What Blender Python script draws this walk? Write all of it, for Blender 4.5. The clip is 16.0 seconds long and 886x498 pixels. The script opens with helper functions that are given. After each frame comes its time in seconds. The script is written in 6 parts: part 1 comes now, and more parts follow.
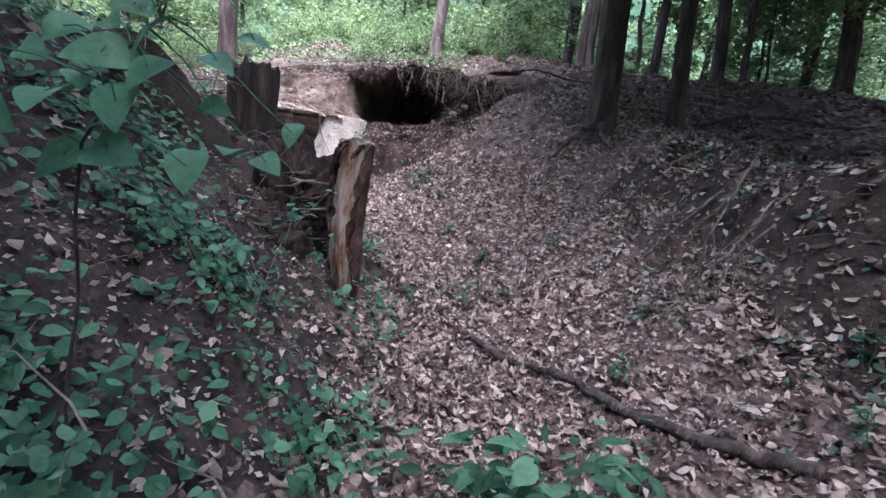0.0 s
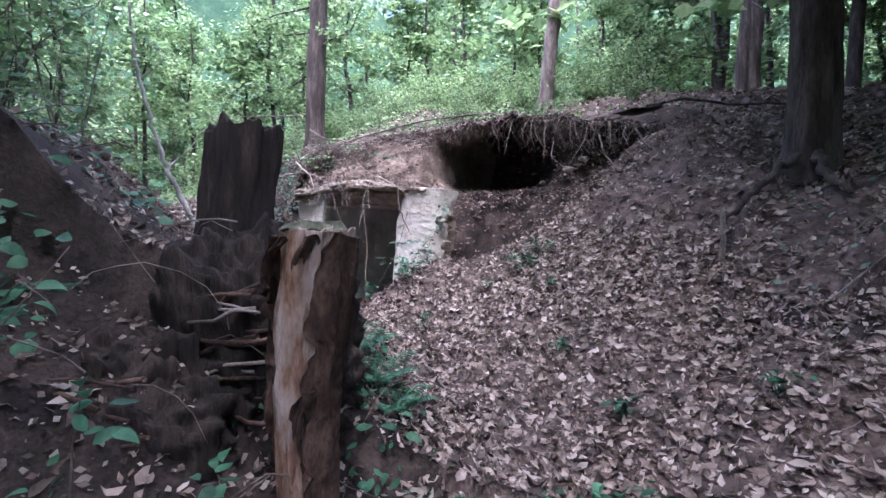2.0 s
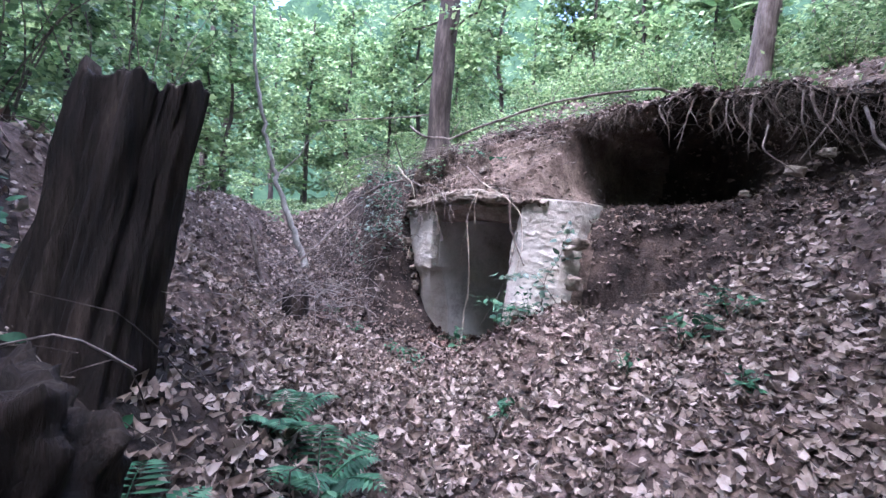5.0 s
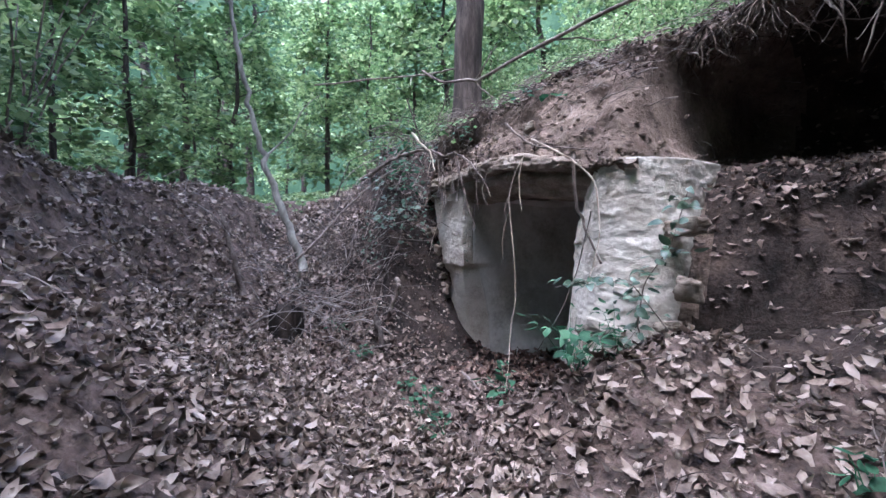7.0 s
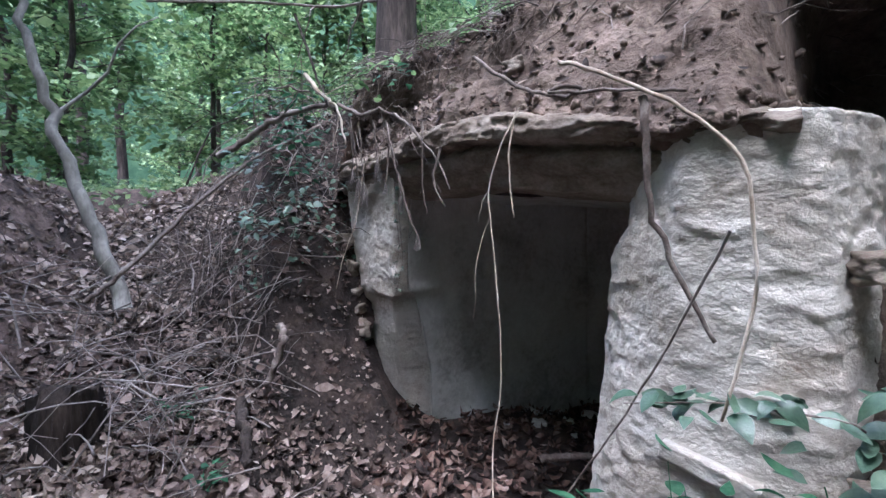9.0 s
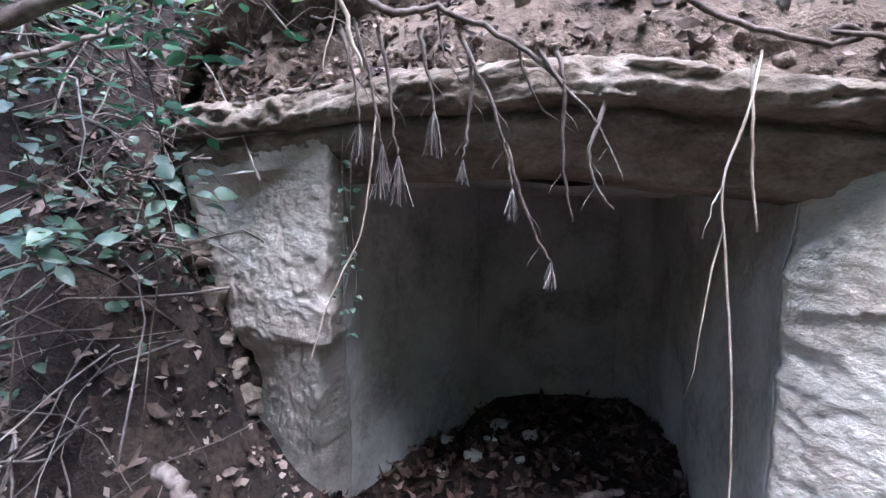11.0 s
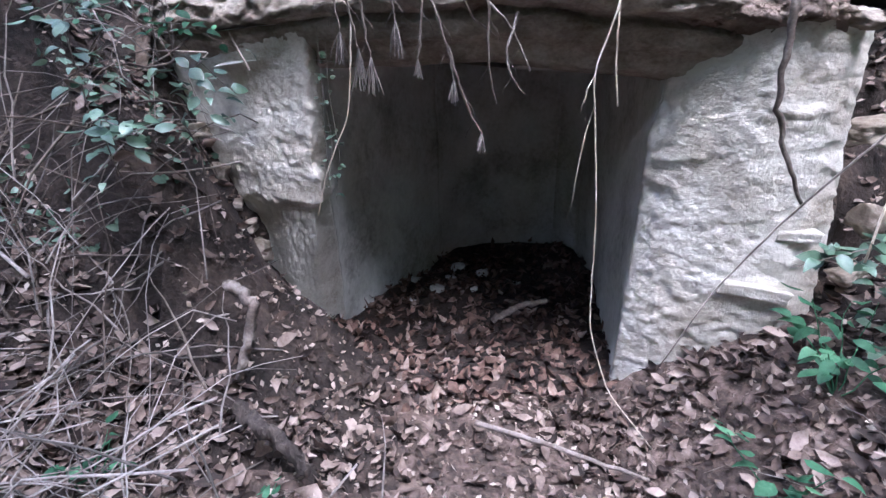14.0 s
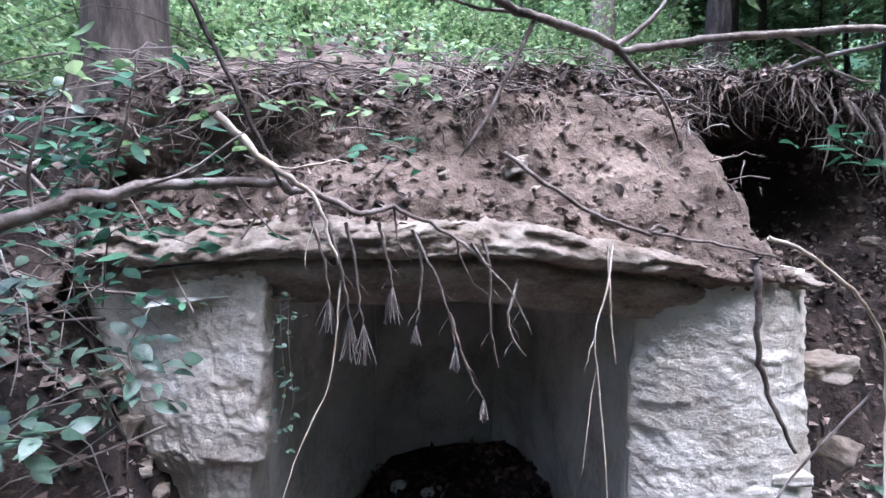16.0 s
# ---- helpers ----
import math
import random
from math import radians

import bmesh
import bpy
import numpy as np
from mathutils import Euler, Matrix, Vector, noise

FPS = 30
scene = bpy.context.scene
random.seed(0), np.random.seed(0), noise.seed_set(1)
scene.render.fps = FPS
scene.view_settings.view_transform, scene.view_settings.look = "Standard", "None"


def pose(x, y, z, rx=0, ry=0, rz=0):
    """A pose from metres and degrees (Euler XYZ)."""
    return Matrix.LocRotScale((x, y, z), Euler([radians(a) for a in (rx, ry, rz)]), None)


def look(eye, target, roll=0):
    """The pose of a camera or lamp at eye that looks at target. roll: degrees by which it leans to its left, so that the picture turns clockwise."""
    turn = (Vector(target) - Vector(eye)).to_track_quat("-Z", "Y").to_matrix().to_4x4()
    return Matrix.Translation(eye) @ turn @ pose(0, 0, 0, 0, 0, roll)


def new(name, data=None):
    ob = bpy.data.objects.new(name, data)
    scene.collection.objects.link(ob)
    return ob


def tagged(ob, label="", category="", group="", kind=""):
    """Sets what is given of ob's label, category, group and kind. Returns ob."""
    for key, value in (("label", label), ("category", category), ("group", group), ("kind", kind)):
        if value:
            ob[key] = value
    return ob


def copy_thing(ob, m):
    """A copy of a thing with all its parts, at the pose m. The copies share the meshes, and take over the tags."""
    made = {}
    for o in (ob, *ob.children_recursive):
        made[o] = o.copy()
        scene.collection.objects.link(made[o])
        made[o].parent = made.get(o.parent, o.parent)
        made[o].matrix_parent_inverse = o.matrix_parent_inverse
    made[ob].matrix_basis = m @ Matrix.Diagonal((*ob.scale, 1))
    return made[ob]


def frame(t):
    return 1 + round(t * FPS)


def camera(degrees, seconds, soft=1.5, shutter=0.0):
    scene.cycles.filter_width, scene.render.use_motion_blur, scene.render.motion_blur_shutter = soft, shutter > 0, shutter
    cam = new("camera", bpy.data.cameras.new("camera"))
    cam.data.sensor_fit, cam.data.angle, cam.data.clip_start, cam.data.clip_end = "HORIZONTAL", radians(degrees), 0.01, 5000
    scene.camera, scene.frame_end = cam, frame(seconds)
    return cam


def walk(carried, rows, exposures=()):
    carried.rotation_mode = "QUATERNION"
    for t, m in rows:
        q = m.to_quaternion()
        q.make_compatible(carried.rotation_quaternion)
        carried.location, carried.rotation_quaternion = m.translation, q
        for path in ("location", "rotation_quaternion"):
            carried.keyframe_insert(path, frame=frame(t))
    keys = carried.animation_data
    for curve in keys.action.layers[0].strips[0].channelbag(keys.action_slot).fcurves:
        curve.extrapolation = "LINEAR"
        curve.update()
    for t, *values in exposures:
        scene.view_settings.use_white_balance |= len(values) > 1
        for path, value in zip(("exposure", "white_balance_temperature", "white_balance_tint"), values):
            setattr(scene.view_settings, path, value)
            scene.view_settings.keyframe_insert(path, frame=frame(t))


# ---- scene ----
cam = camera(87.9, 16.0)
METRES, EYE, TILT, LEAN, TURN = 11.0, 1.4, -9.0, -4.5, 0.0
ROWS = [
    (0.0, 0.0, 0.0, 0.0, -0.0, 0.0, 0.0),
    (0.5, -0.0052, 0.0574, 0.0035, 0.45, 1.47, 1.06),
    (1.0, 0.0072, 0.1078, 0.0221, 0.64, 5.72, 0.22),
    (1.5, 0.022, 0.1507, 0.0386, 8.53, 5.5, 2.38),
    (2.0, 0.0238, 0.1889, 0.0436, 16.93, 8.75, 1.56),
    (2.5, 0.0281, 0.2287, 0.0648, 22.15, 12.76, -4.04),
    (3.0, 0.024, 0.2749, 0.0713, 25.67, 11.51, -6.16),
    (3.5, 0.0239, 0.2913, 0.0728, 24.77, 7.53, -7.39),
    (4.0, 0.0281, 0.3048, 0.073, 17.96, 3.12, -8.87),
    (4.5, 0.0268, 0.339, 0.0764, 27.61, 5.14, -9.63),
    (5.0, 0.0179, 0.3591, 0.0882, 37.58, 9.83, -5.18),
    (7.5, -0.0847, 0.4991, 0.1252, 43.53, 7.11, -3.36),
    (8.0, -0.1064, 0.5241, 0.1354, 40.7, 6.48, -1.24),
    (8.5, -0.1343, 0.5553, 0.1469, 38.06, 6.99, -2.21),
    (11.0, -0.3094, 0.6314, 0.1856, -0.74, 2.85, 4.24),
    (11.5, -0.3205, 0.6295, 0.194, -8.75, 0.73, 2.93),
    (12.0, -0.3221, 0.6257, 0.1979, -14.37, -2.28, 4.21),
    (12.5, -0.3242, 0.6184, 0.1947, -13.97, -6.22, 4.37),
    (13.0, -0.3237, 0.5917, 0.1966, -10.6, -8.31, 3.83),
    (13.5, -0.3191, 0.5744, 0.1965, -4.05, -11.43, 4.77),
    (14.0, -0.3119, 0.5801, 0.1861, -5.67, -13.72, 6.52),
    (14.5, -0.3103, 0.5745, 0.1914, -5.49, -11.95, 3.95),
    (15.0, -0.3109, 0.5737, 0.2139, -7.89, 2.59, 5.73),
    (15.5, -0.3231, 0.5888, 0.2152, -14.02, 4.22, 4.09),
    (16.0, -0.3339, 0.6053, 0.2214, -17.98, 4.23, 6.9),
]
walk(cam, [(t, pose(0, 0, EYE, TILT, LEAN, TURN) @ pose(METRES * x, METRES * y, METRES * z, 90 + pitch, roll, yaw)) for t, x, y, z, yaw, pitch, roll in ROWS],
     [(0.0, 3.35, 5250, 25), (2.5, 3.1, 5050, 26), (5.2, 3.18, 5000, 26), (8.0, 2.55, 5000, 15), (8.7, 2.55, 5000, 15), (11.0, 3.15, 5000, 17), (16.0, 3.08, 4950, 18)])

# ---- world, sun, exposure ----
world = bpy.data.worlds.new("sky")
scene.world = world
world.use_nodes = True
wn = world.node_tree.nodes
sky = wn.new("ShaderNodeTexSky")
sky.sky_type, sky.sun_disc = "NISHITA", False
sky.sun_elevation, sky.sun_rotation = radians(69), radians(175.6)
world.node_tree.links.new(sky.outputs[0], wn["Background"].inputs[0])
sky.dust_density, sky.ozone_density = 6.0, 0.5
wn["Background"].inputs[1].default_value = 0.15
sun = new("sun", bpy.data.lights.new("sun", "SUN"))
sun.data.energy, sun.data.angle, sun.data.color = 1.0, radians(50), (1.0, 0.97, 0.94)
sun.matrix_world = look((1, -13, 34), (0, 0, 0))

# ---- small tools ----
rng = np.random.default_rng(7)


def lattice(ix, iy, iz, seed):
    h = (ix.astype(np.int64) * 374761393 + iy.astype(np.int64) * 668265263 + iz.astype(np.int64) * 1274126177 + seed * 974711) & 0x7FFFFFFF
    h = ((h ^ (h >> 13)) * 1103515245) & 0x7FFFFFFF
    h = ((h ^ (h >> 16)) * 12345677) & 0x7FFFFFFF
    return (h % 65536) / 32767.5 - 1


def vnoise(x, y, z, seed=0):
    x, y, z = np.broadcast_arrays(np.asarray(x, float), np.asarray(y, float), np.asarray(z, float))
    ix, iy, iz = np.floor(x), np.floor(y), np.floor(z)
    fx, fy, fz = x - ix, y - iy, z - iz
    fx, fy, fz = (f * f * (3 - 2 * f) for f in (fx, fy, fz))
    out = 0
    for a in (0, 1):
        for b in (0, 1):
            for c in (0, 1):
                w = (fx if a else 1 - fx) * (fy if b else 1 - fy) * (fz if c else 1 - fz)
                out = out + w * lattice(ix + a, iy + b, iz + c, seed)
    return out


def fbm(x, y, z=0.0, scale=1.0, octaves=4, seed=0):
    out, amp = 0, 1.0
    for k in range(octaves):
        out = out + amp * vnoise(np.asarray(x) * scale, np.asarray(y) * scale, np.asarray(z) * scale, seed + k)
        amp, scale = amp * 0.5, scale * 2.03
    return out


def step(a, b, x):
    t = np.clip((np.asarray(x, float) - a) / (b - a), 0, 1)
    return t * t * (3 - 2 * t)


def smin(a, b, k):
    h = np.clip(0.5 + 0.5 * (b - a) / k, 0, 1)
    return b * (1 - h) + a * h - k * h * (1 - h)


def mesh_of(name, verts, faces, material, smooth=True):
    me = bpy.data.meshes.new(name)
    me.from_pydata([tuple(v) for v in np.asarray(verts, float).tolist()], [], [tuple(f) for f in faces])
    me.materials.append(material)
    if smooth:
        me.polygons.foreach_set("use_smooth", [True] * len(me.polygons))
    me.update()
    return me


def piece(name, verts, faces, material, parent=None, label="", smooth=True):
    ob = new(name, mesh_of(name, verts, faces, material, smooth))
    if parent:
        ob.parent = parent
    if label:
        ob["label"] = label
    return ob


def thing(name, at=(0, 0, 0), **tags):
    ob = new(name)
    ob.empty_display_size = 0.1
    ob.location = at
    return tagged(ob, **tags)


def grid_faces(nu, nv, wrap=False):
    return [(i * nv + j, ((i + 1) % nu) * nv + j, ((i + 1) % nu) * nv + j + 1, i * nv + j + 1)
            for i in range(nu if wrap else nu - 1) for j in range(nv - 1)]


def tube(points, radii, sides=6, rough=0.0, seed=0, close=True):
    """Verts and faces of a tapered, slightly knobbly tube along points."""
    pts = np.asarray(points, float)
    n = len(pts)
    tan = np.gradient(pts, axis=0)
    tan /= np.linalg.norm(tan, axis=1)[:, None] + 1e-9
    ref = np.array([0.31, 0.87, 0.38]) if abs(tan[0][2]) > 0.7 else np.array([0, 0, 1.0])
    verts = []
    rad = np.broadcast_to(np.asarray(radii, float), (n,))
    for i in range(n):
        a = np.cross(tan[i], ref)
        a /= np.linalg.norm(a) + 1e-9
        b = np.cross(tan[i], a)
        for k in range(sides):
            w = 2 * math.pi * k / sides
            r = rad[i]
            if rough:
                r *= 1 + rough * float(vnoise(3 * math.cos(w) + seed, 3 * math.sin(w), i * 0.7, seed))
            verts.append(pts[i] + r * (math.cos(w) * a + math.sin(w) * b))
    faces = [(i * sides + k, i * sides + (k + 1) % sides, (i + 1) * sides + (k + 1) % sides, (i + 1) * sides + k)
             for i in range(n - 1) for k in range(sides)]
    if close:
        faces += [tuple(range(sides)), tuple(range((n - 1) * sides, n * sides))]
    return np.array(verts), faces


def join(chunks):
    verts, faces, base = [], [], 0
    for v, f in chunks:
        verts.append(np.asarray(v))
        faces += [tuple(i + base for i in q) for q in f]
        base += len(v)
    return np.concatenate(verts), faces


def bend(a, b, n=8, sag=0.0, wob=0.05, seed=0):
    """A crooked line of n points from a to b."""
    a, b = np.asarray(a, float), np.asarray(b, float)
    t = np.linspace(0, 1, n)[:, None]
    length = np.linalg.norm(b - a)
    p = a + (b - a) * t
    r = np.random.default_rng(seed)
    off = r.normal(0, wob * length, (n, 3)) * np.sin(np.pi * t)
    off = (off + np.roll(off, 1, 0) + np.roll(off, -1, 0)) / 2
    p = p + off * (np.sin(np.pi * t) > 1e-6)
    p[:, 2] -= sag * np.sin(np.pi * t[:, 0])
    return p


# ---- materials ----
def node(tree, kind, **values):
    nd = tree.nodes.new(kind)
    for k, v in values.items():
        nd.inputs[k.replace("_", " ")].default_value = v
    return nd


def material(name, stops, scale=4.0, rough=0.9, bump=0.4, fine=40.0, stretch=(1, 1, 1), detail=8, spread=None, through_light=0.0, spec=0.3, dist=0.02):
    """Noise-driven colour ramp, a second finer noise over it, and a bump of both."""
    m = bpy.data.materials.new(name)
    m.use_nodes = True
    t = m.node_tree
    bsdf = t.nodes["Principled BSDF"]
    bsdf.inputs["Roughness"].default_value = rough
    bsdf.inputs["Specular IOR Level"].default_value = spec
    co = t.nodes.new("ShaderNodeTexCoord")
    mp = t.nodes.new("ShaderNodeMapping")
    mp.inputs["Scale"].default_value = stretch
    t.links.new(co.outputs["Object"], mp.inputs[0])
    big = node(t, "ShaderNodeTexNoise", Scale=scale, Detail=float(detail), Roughness=0.6)
    small = node(t, "ShaderNodeTexNoise", Scale=fine, Detail=5.0, Roughness=0.65)
    t.links.new(mp.outputs[0], big.inputs[0])
    t.links.new(mp.outputs[0], small.inputs[0])
    mixv = t.nodes.new("ShaderNodeMath")
    mixv.operation = "MULTIPLY_ADD"
    mixv.inputs[1].default_value, mixv.inputs[2].default_value = 0.45, -0.22
    t.links.new(small.outputs[0], mixv.inputs[0])
    add = t.nodes.new("ShaderNodeMath")
    add.operation = "ADD"
    t.links.new(big.outputs[0], add.inputs[0])
    t.links.new(mixv.outputs[0], add.inputs[1])
    source = add
    if spread:
        info = t.nodes.new("ShaderNodeNewGeometry")
        sub = t.nodes.new("ShaderNodeMath")
        sub.operation = "MULTIPLY_ADD"
        sub.inputs[1].default_value, sub.inputs[2].default_value = spread, -spread / 2
        t.links.new(info.outputs["Random Per Island"], sub.inputs[0])
        more = t.nodes.new("ShaderNodeMath")
        more.operation = "ADD"
        t.links.new(add.outputs[0], more.inputs[0])
        t.links.new(sub.outputs[0], more.inputs[1])
        source = more
    ramp = t.nodes.new("ShaderNodeValToRGB")
    el = ramp.color_ramp.elements
    for i, (p, c) in enumerate(stops):
        e = el[i] if i < 2 else el.new(p)
        e.position, e.color = p, (*c, 1)
    t.links.new(source.outputs[0], ramp.inputs[0])
    t.links.new(ramp.outputs[0], bsdf.inputs["Base Color"])
    bp = t.nodes.new("ShaderNodeBump")
    bp.inputs["Strength"].default_value, bp.inputs["Distance"].default_value = bump, dist
    t.links.new(add.outputs[0], bp.inputs["Height"])
    t.links.new(bp.outputs[0], bsdf.inputs["Normal"])
    if through_light:
        tr = t.nodes.new("ShaderNodeBsdfTranslucent")
        mx = t.nodes.new("ShaderNodeMixShader")
        mx.inputs[0].default_value = through_light
        t.links.new(ramp.outputs[0], tr.inputs[0])
        t.links.new(bsdf.outputs[0], mx.inputs[1])
        t.links.new(tr.outputs[0], mx.inputs[2])
        t.links.new(mx.outputs[0], t.nodes["Material Output"].inputs[0])
    return m


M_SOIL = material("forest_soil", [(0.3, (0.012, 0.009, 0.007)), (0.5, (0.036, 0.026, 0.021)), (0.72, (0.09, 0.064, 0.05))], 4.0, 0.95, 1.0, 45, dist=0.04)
M_MOULD = material("leaf_mould", [(0.3, (0.028, 0.02, 0.016)), (0.48, (0.085, 0.06, 0.048)), (0.7, (0.2, 0.145, 0.12))], 9.0, 0.95, 1.0, 38, dist=0.04)
M_BANK = material("sandy_earth", [(0.3, (0.055, 0.04, 0.031)), (0.5, (0.15, 0.112, 0.087)), (0.7, (0.29, 0.225, 0.18))], 2.2, 0.95, 1.0, 30, dist=0.05)
M_ROCK = material("pale_sandstone", [(0.22, (0.26, 0.21, 0.16)), (0.38, (0.47, 0.42, 0.35)), (0.56, (0.64, 0.6, 0.53))], 3.2, 0.97, 0.8, 60, (1, 1, 1.3), dist=0.025, spec=0.1)
M_WALL = material("chamber_rock", [(0.3, (0.33, 0.31, 0.275)), (0.5, (0.6, 0.58, 0.53)), (0.7, (0.74, 0.72, 0.67))], 2.0, 0.95, 0.6, 26, spec=0.1)
M_LINTEL = material("bedded_sandstone", [(0.3, (0.1, 0.075, 0.055)), (0.48, (0.21, 0.172, 0.135)), (0.7, (0.37, 0.325, 0.27))], 4.0, 0.95, 0.8, 45, (1, 1, 1.6), dist=0.025, spec=0.15)
M_LEAF = material("dry_leaf", [(0.2, (0.06, 0.043, 0.032)), (0.42, (0.17, 0.125, 0.095)), (0.6, (0.3, 0.232, 0.185)), (0.85, (0.46, 0.38, 0.32))], 9, 0.65, 0.3, 60, spread=0.75, through_light=0.12, spec=0.4)
M_OLDLEAF = material("trodden_leaf", [(0.2, (0.03, 0.02, 0.016)), (0.45, (0.1, 0.068, 0.053)), (0.68, (0.19, 0.14, 0.115)), (0.9, (0.33, 0.26, 0.22))], 9, 0.7, 0.3, 60, spread=0.7)
# leaf colours lowered to carry the gloom inside the chamber
M_SHADE_LEAF = material("damp_leaf", [(0.2, (0.02, 0.012, 0.009)), (0.45, (0.075, 0.042, 0.03)), (0.7, (0.17, 0.105, 0.08)), (0.9, (0.3, 0.23, 0.19))], 9, 0.7, 0.3, 60, spread=0.7)
M_BARK = material("dark_bark", [(0.3, (0.018, 0.014, 0.011)), (0.5, (0.06, 0.047, 0.04)), (0.7, (0.13, 0.105, 0.09))], 9, 0.95, 1.0, 50, (1, 1, 0.18), dist=0.05)
M_PINE = material("pine_bark", [(0.3, (0.06, 0.045, 0.04)), (0.5, (0.18, 0.145, 0.13)), (0.7, (0.32, 0.27, 0.26))], 9, 0.95, 1.0, 40, (1, 1, 0.25), dist=0.05)
M_CHAR = material("rotten_black_wood", [(0.3, (0.008, 0.006, 0.005)), (0.52, (0.025, 0.018, 0.014)), (0.75, (0.075, 0.055, 0.042))], 10, 0.9, 1.0, 60, (1, 1, 0.15), dist=0.04)
M_ROT = material("brown_rotten_wood", [(0.3, (0.018, 0.011, 0.008)), (0.5, (0.07, 0.04, 0.027)), (0.72, (0.17, 0.11, 0.078))], 8, 0.95, 1.0, 55, (1, 1, 0.5), dist=0.03)
M_PALE = material("bare_pale_wood", [(0.3, (0.1, 0.05, 0.028)), (0.42, (0.3, 0.18, 0.115)), (0.52, (0.45, 0.34, 0.27)), (0.66, (0.56, 0.48, 0.42))], 6, 0.92, 1.0, 34, (1, 1, 0.3), dist=0.05, spec=0.15)
M_TWIG = material("dry_twig", [(0.3, (0.045, 0.034, 0.027)), (0.5, (0.14, 0.11, 0.092)), (0.7, (0.29, 0.25, 0.22))], 8, 0.85, 0.4, 80, spread=0.35)
M_CANE = material("grey_cane", [(0.3, (0.07, 0.06, 0.052)), (0.5, (0.18, 0.152, 0.136)), (0.7, (0.34, 0.3, 0.275))], 8, 0.85, 0.4, 80, spread=0.4)
M_STRAW = material("bleached_stalk", [(0.3, (0.3, 0.22, 0.15)), (0.5, (0.47, 0.39, 0.3)), (0.7, (0.62, 0.55, 0.46))], 12, 0.8, 0.3, 80, spread=0.25)
M_ROOT = material("rootlet", [(0.3, (0.028, 0.02, 0.015)), (0.5, (0.085, 0.064, 0.05)), (0.7, (0.2, 0.16, 0.13))], 8, 0.9, 0.3, 80, spread=0.4)
M_GREEN = material("fresh_leaf", [(0.2, (0.05, 0.1, 0.035)), (0.48, (0.155, 0.25, 0.1)), (0.78, (0.34, 0.44, 0.2))], 6, 0.5, 0.2, 60, spread=0.6, through_light=0.45, spec=0.5)
M_PLANT = material("herb_leaf", [(0.2, (0.02, 0.06, 0.03)), (0.5, (0.05, 0.14, 0.07)), (0.8, (0.115, 0.24, 0.13))], 8, 0.6, 0.25, 60, spread=0.55, through_light=0.3, spec=0.3)
M_IVY = material("ivy_leaf", [(0.2, (0.03, 0.06, 0.035)), (0.5, (0.075, 0.13, 0.08)), (0.8, (0.16, 0.22, 0.15))], 8, 0.4, 0.25, 60, spread=0.5, through_light=0.1, spec=0.6)
M_GREY = material("smooth_grey_bark", [(0.3, (0.1, 0.095, 0.08)), (0.5, (0.2, 0.19, 0.165)), (0.7, (0.34, 0.33, 0.29))], 7, 0.85, 0.4, 50, (1, 1, 0.4))
M_MOSS = material("moss", [(0.3, (0.02, 0.022, 0.012)), (0.5, (0.06, 0.065, 0.038)), (0.7, (0.14, 0.14, 0.095))], 14, 0.95, 0.8, 70)

# ---- shape of the land ----
PATH_FLOOR = [(0.5, -60, -1.5), (0.5, -4, -0.3), (0.5, 0, -0.18), (0.45, 2.2, -0.17), (0.4, 3.7, -0.04), (0.2, 4.6, 0.26), (-0.8, 5.6, 0.55),
              (-2.0, 6.7, 0.62), (-3.1, 7.45, 0.58), (-4.2, 7.4, 0.66)]


def gully(x, y):
    """Distance to the gully's line, its floor height there, and whether the point lies on its left."""
    best, z, left = np.full(x.shape, 1e9), np.zeros(x.shape), np.zeros(x.shape)
    for (ax, ay, az), (bx, by, bz) in zip(PATH_FLOOR, PATH_FLOOR[1:]):
        ux, uy = bx - ax, by - ay
        t = np.clip(((x - ax) * ux + (y - ay) * uy) / (ux * ux + uy * uy), 0, 1)
        dx, dy = x - ax - t * ux, y - ay - t * uy
        d = np.hypot(dx, dy)
        near = d < best
        best = np.where(near, d, best)
        z = np.where(near, az + t * (bz - az), z)
        left = np.where(near, step(-0.45, 0.45, (ux * dy - uy * dx) / (np.hypot(ux, uy) * d + 1e-6)), left)
    # into the doorway the floor runs on
    d = np.hypot(np.clip(np.abs(x + 3.0) - 0.35, 0, None), np.clip(7.4 - y, 0, None) + np.clip(y - 9.0, 0, None))
    near = d < best
    return np.where(near, d, best), np.where(near, 0.56, z), np.where(near, step(-0.3, 0.3, -3.0 - x), left)


def brow_y(x):
    return np.interp(x, [-9, -6, -4.5, -3.3, -2.1, -1, 0, 1, 2, 3.5, 6], [11, 10, 9.3, 9.05, 8.78, 8.9, 8.95, 9.0, 8.75, 7.9, 7.0])


def brow_z(x):
    x = np.asarray(x, float)
    return np.interp(x, [-5.5, -4.3, -3.4, -1.7, -0.7, 0.2, 1.2, 2.2], [2.5, 2.85, 3.18, 3.34, 3.4, 3.34, 3.12, 2.95]) + 0.05 * vnoise(x * 2.7, 0, 0, 77) + 0.015 * vnoise(x * 8, 0, 0, 78)


def face_y(x):
    """The line of the rock front in plan."""
    return np.interp(x, [-5, -4.75, -4.62, -4.3, -3.85, -3.5, -3.2, -2.9, -2.4, -2.0, -1.7, -1.45, -1.2],
                     [9.5, 9.32, 9.15, 8.99, 8.83, 8.64, 8.53, 8.45, 8.32, 8.19, 8.15, 8.2, 8.25])


def crack_z(x):
    """Height of the open bedding joint under the upper bed of the lintel."""
    return np.interp(x, [-4.7, -3.5, -2.9, -2.4, -2.1, -1.5], [2.29, 2.33, 2.33, 2.27, 2.22, 2.19])


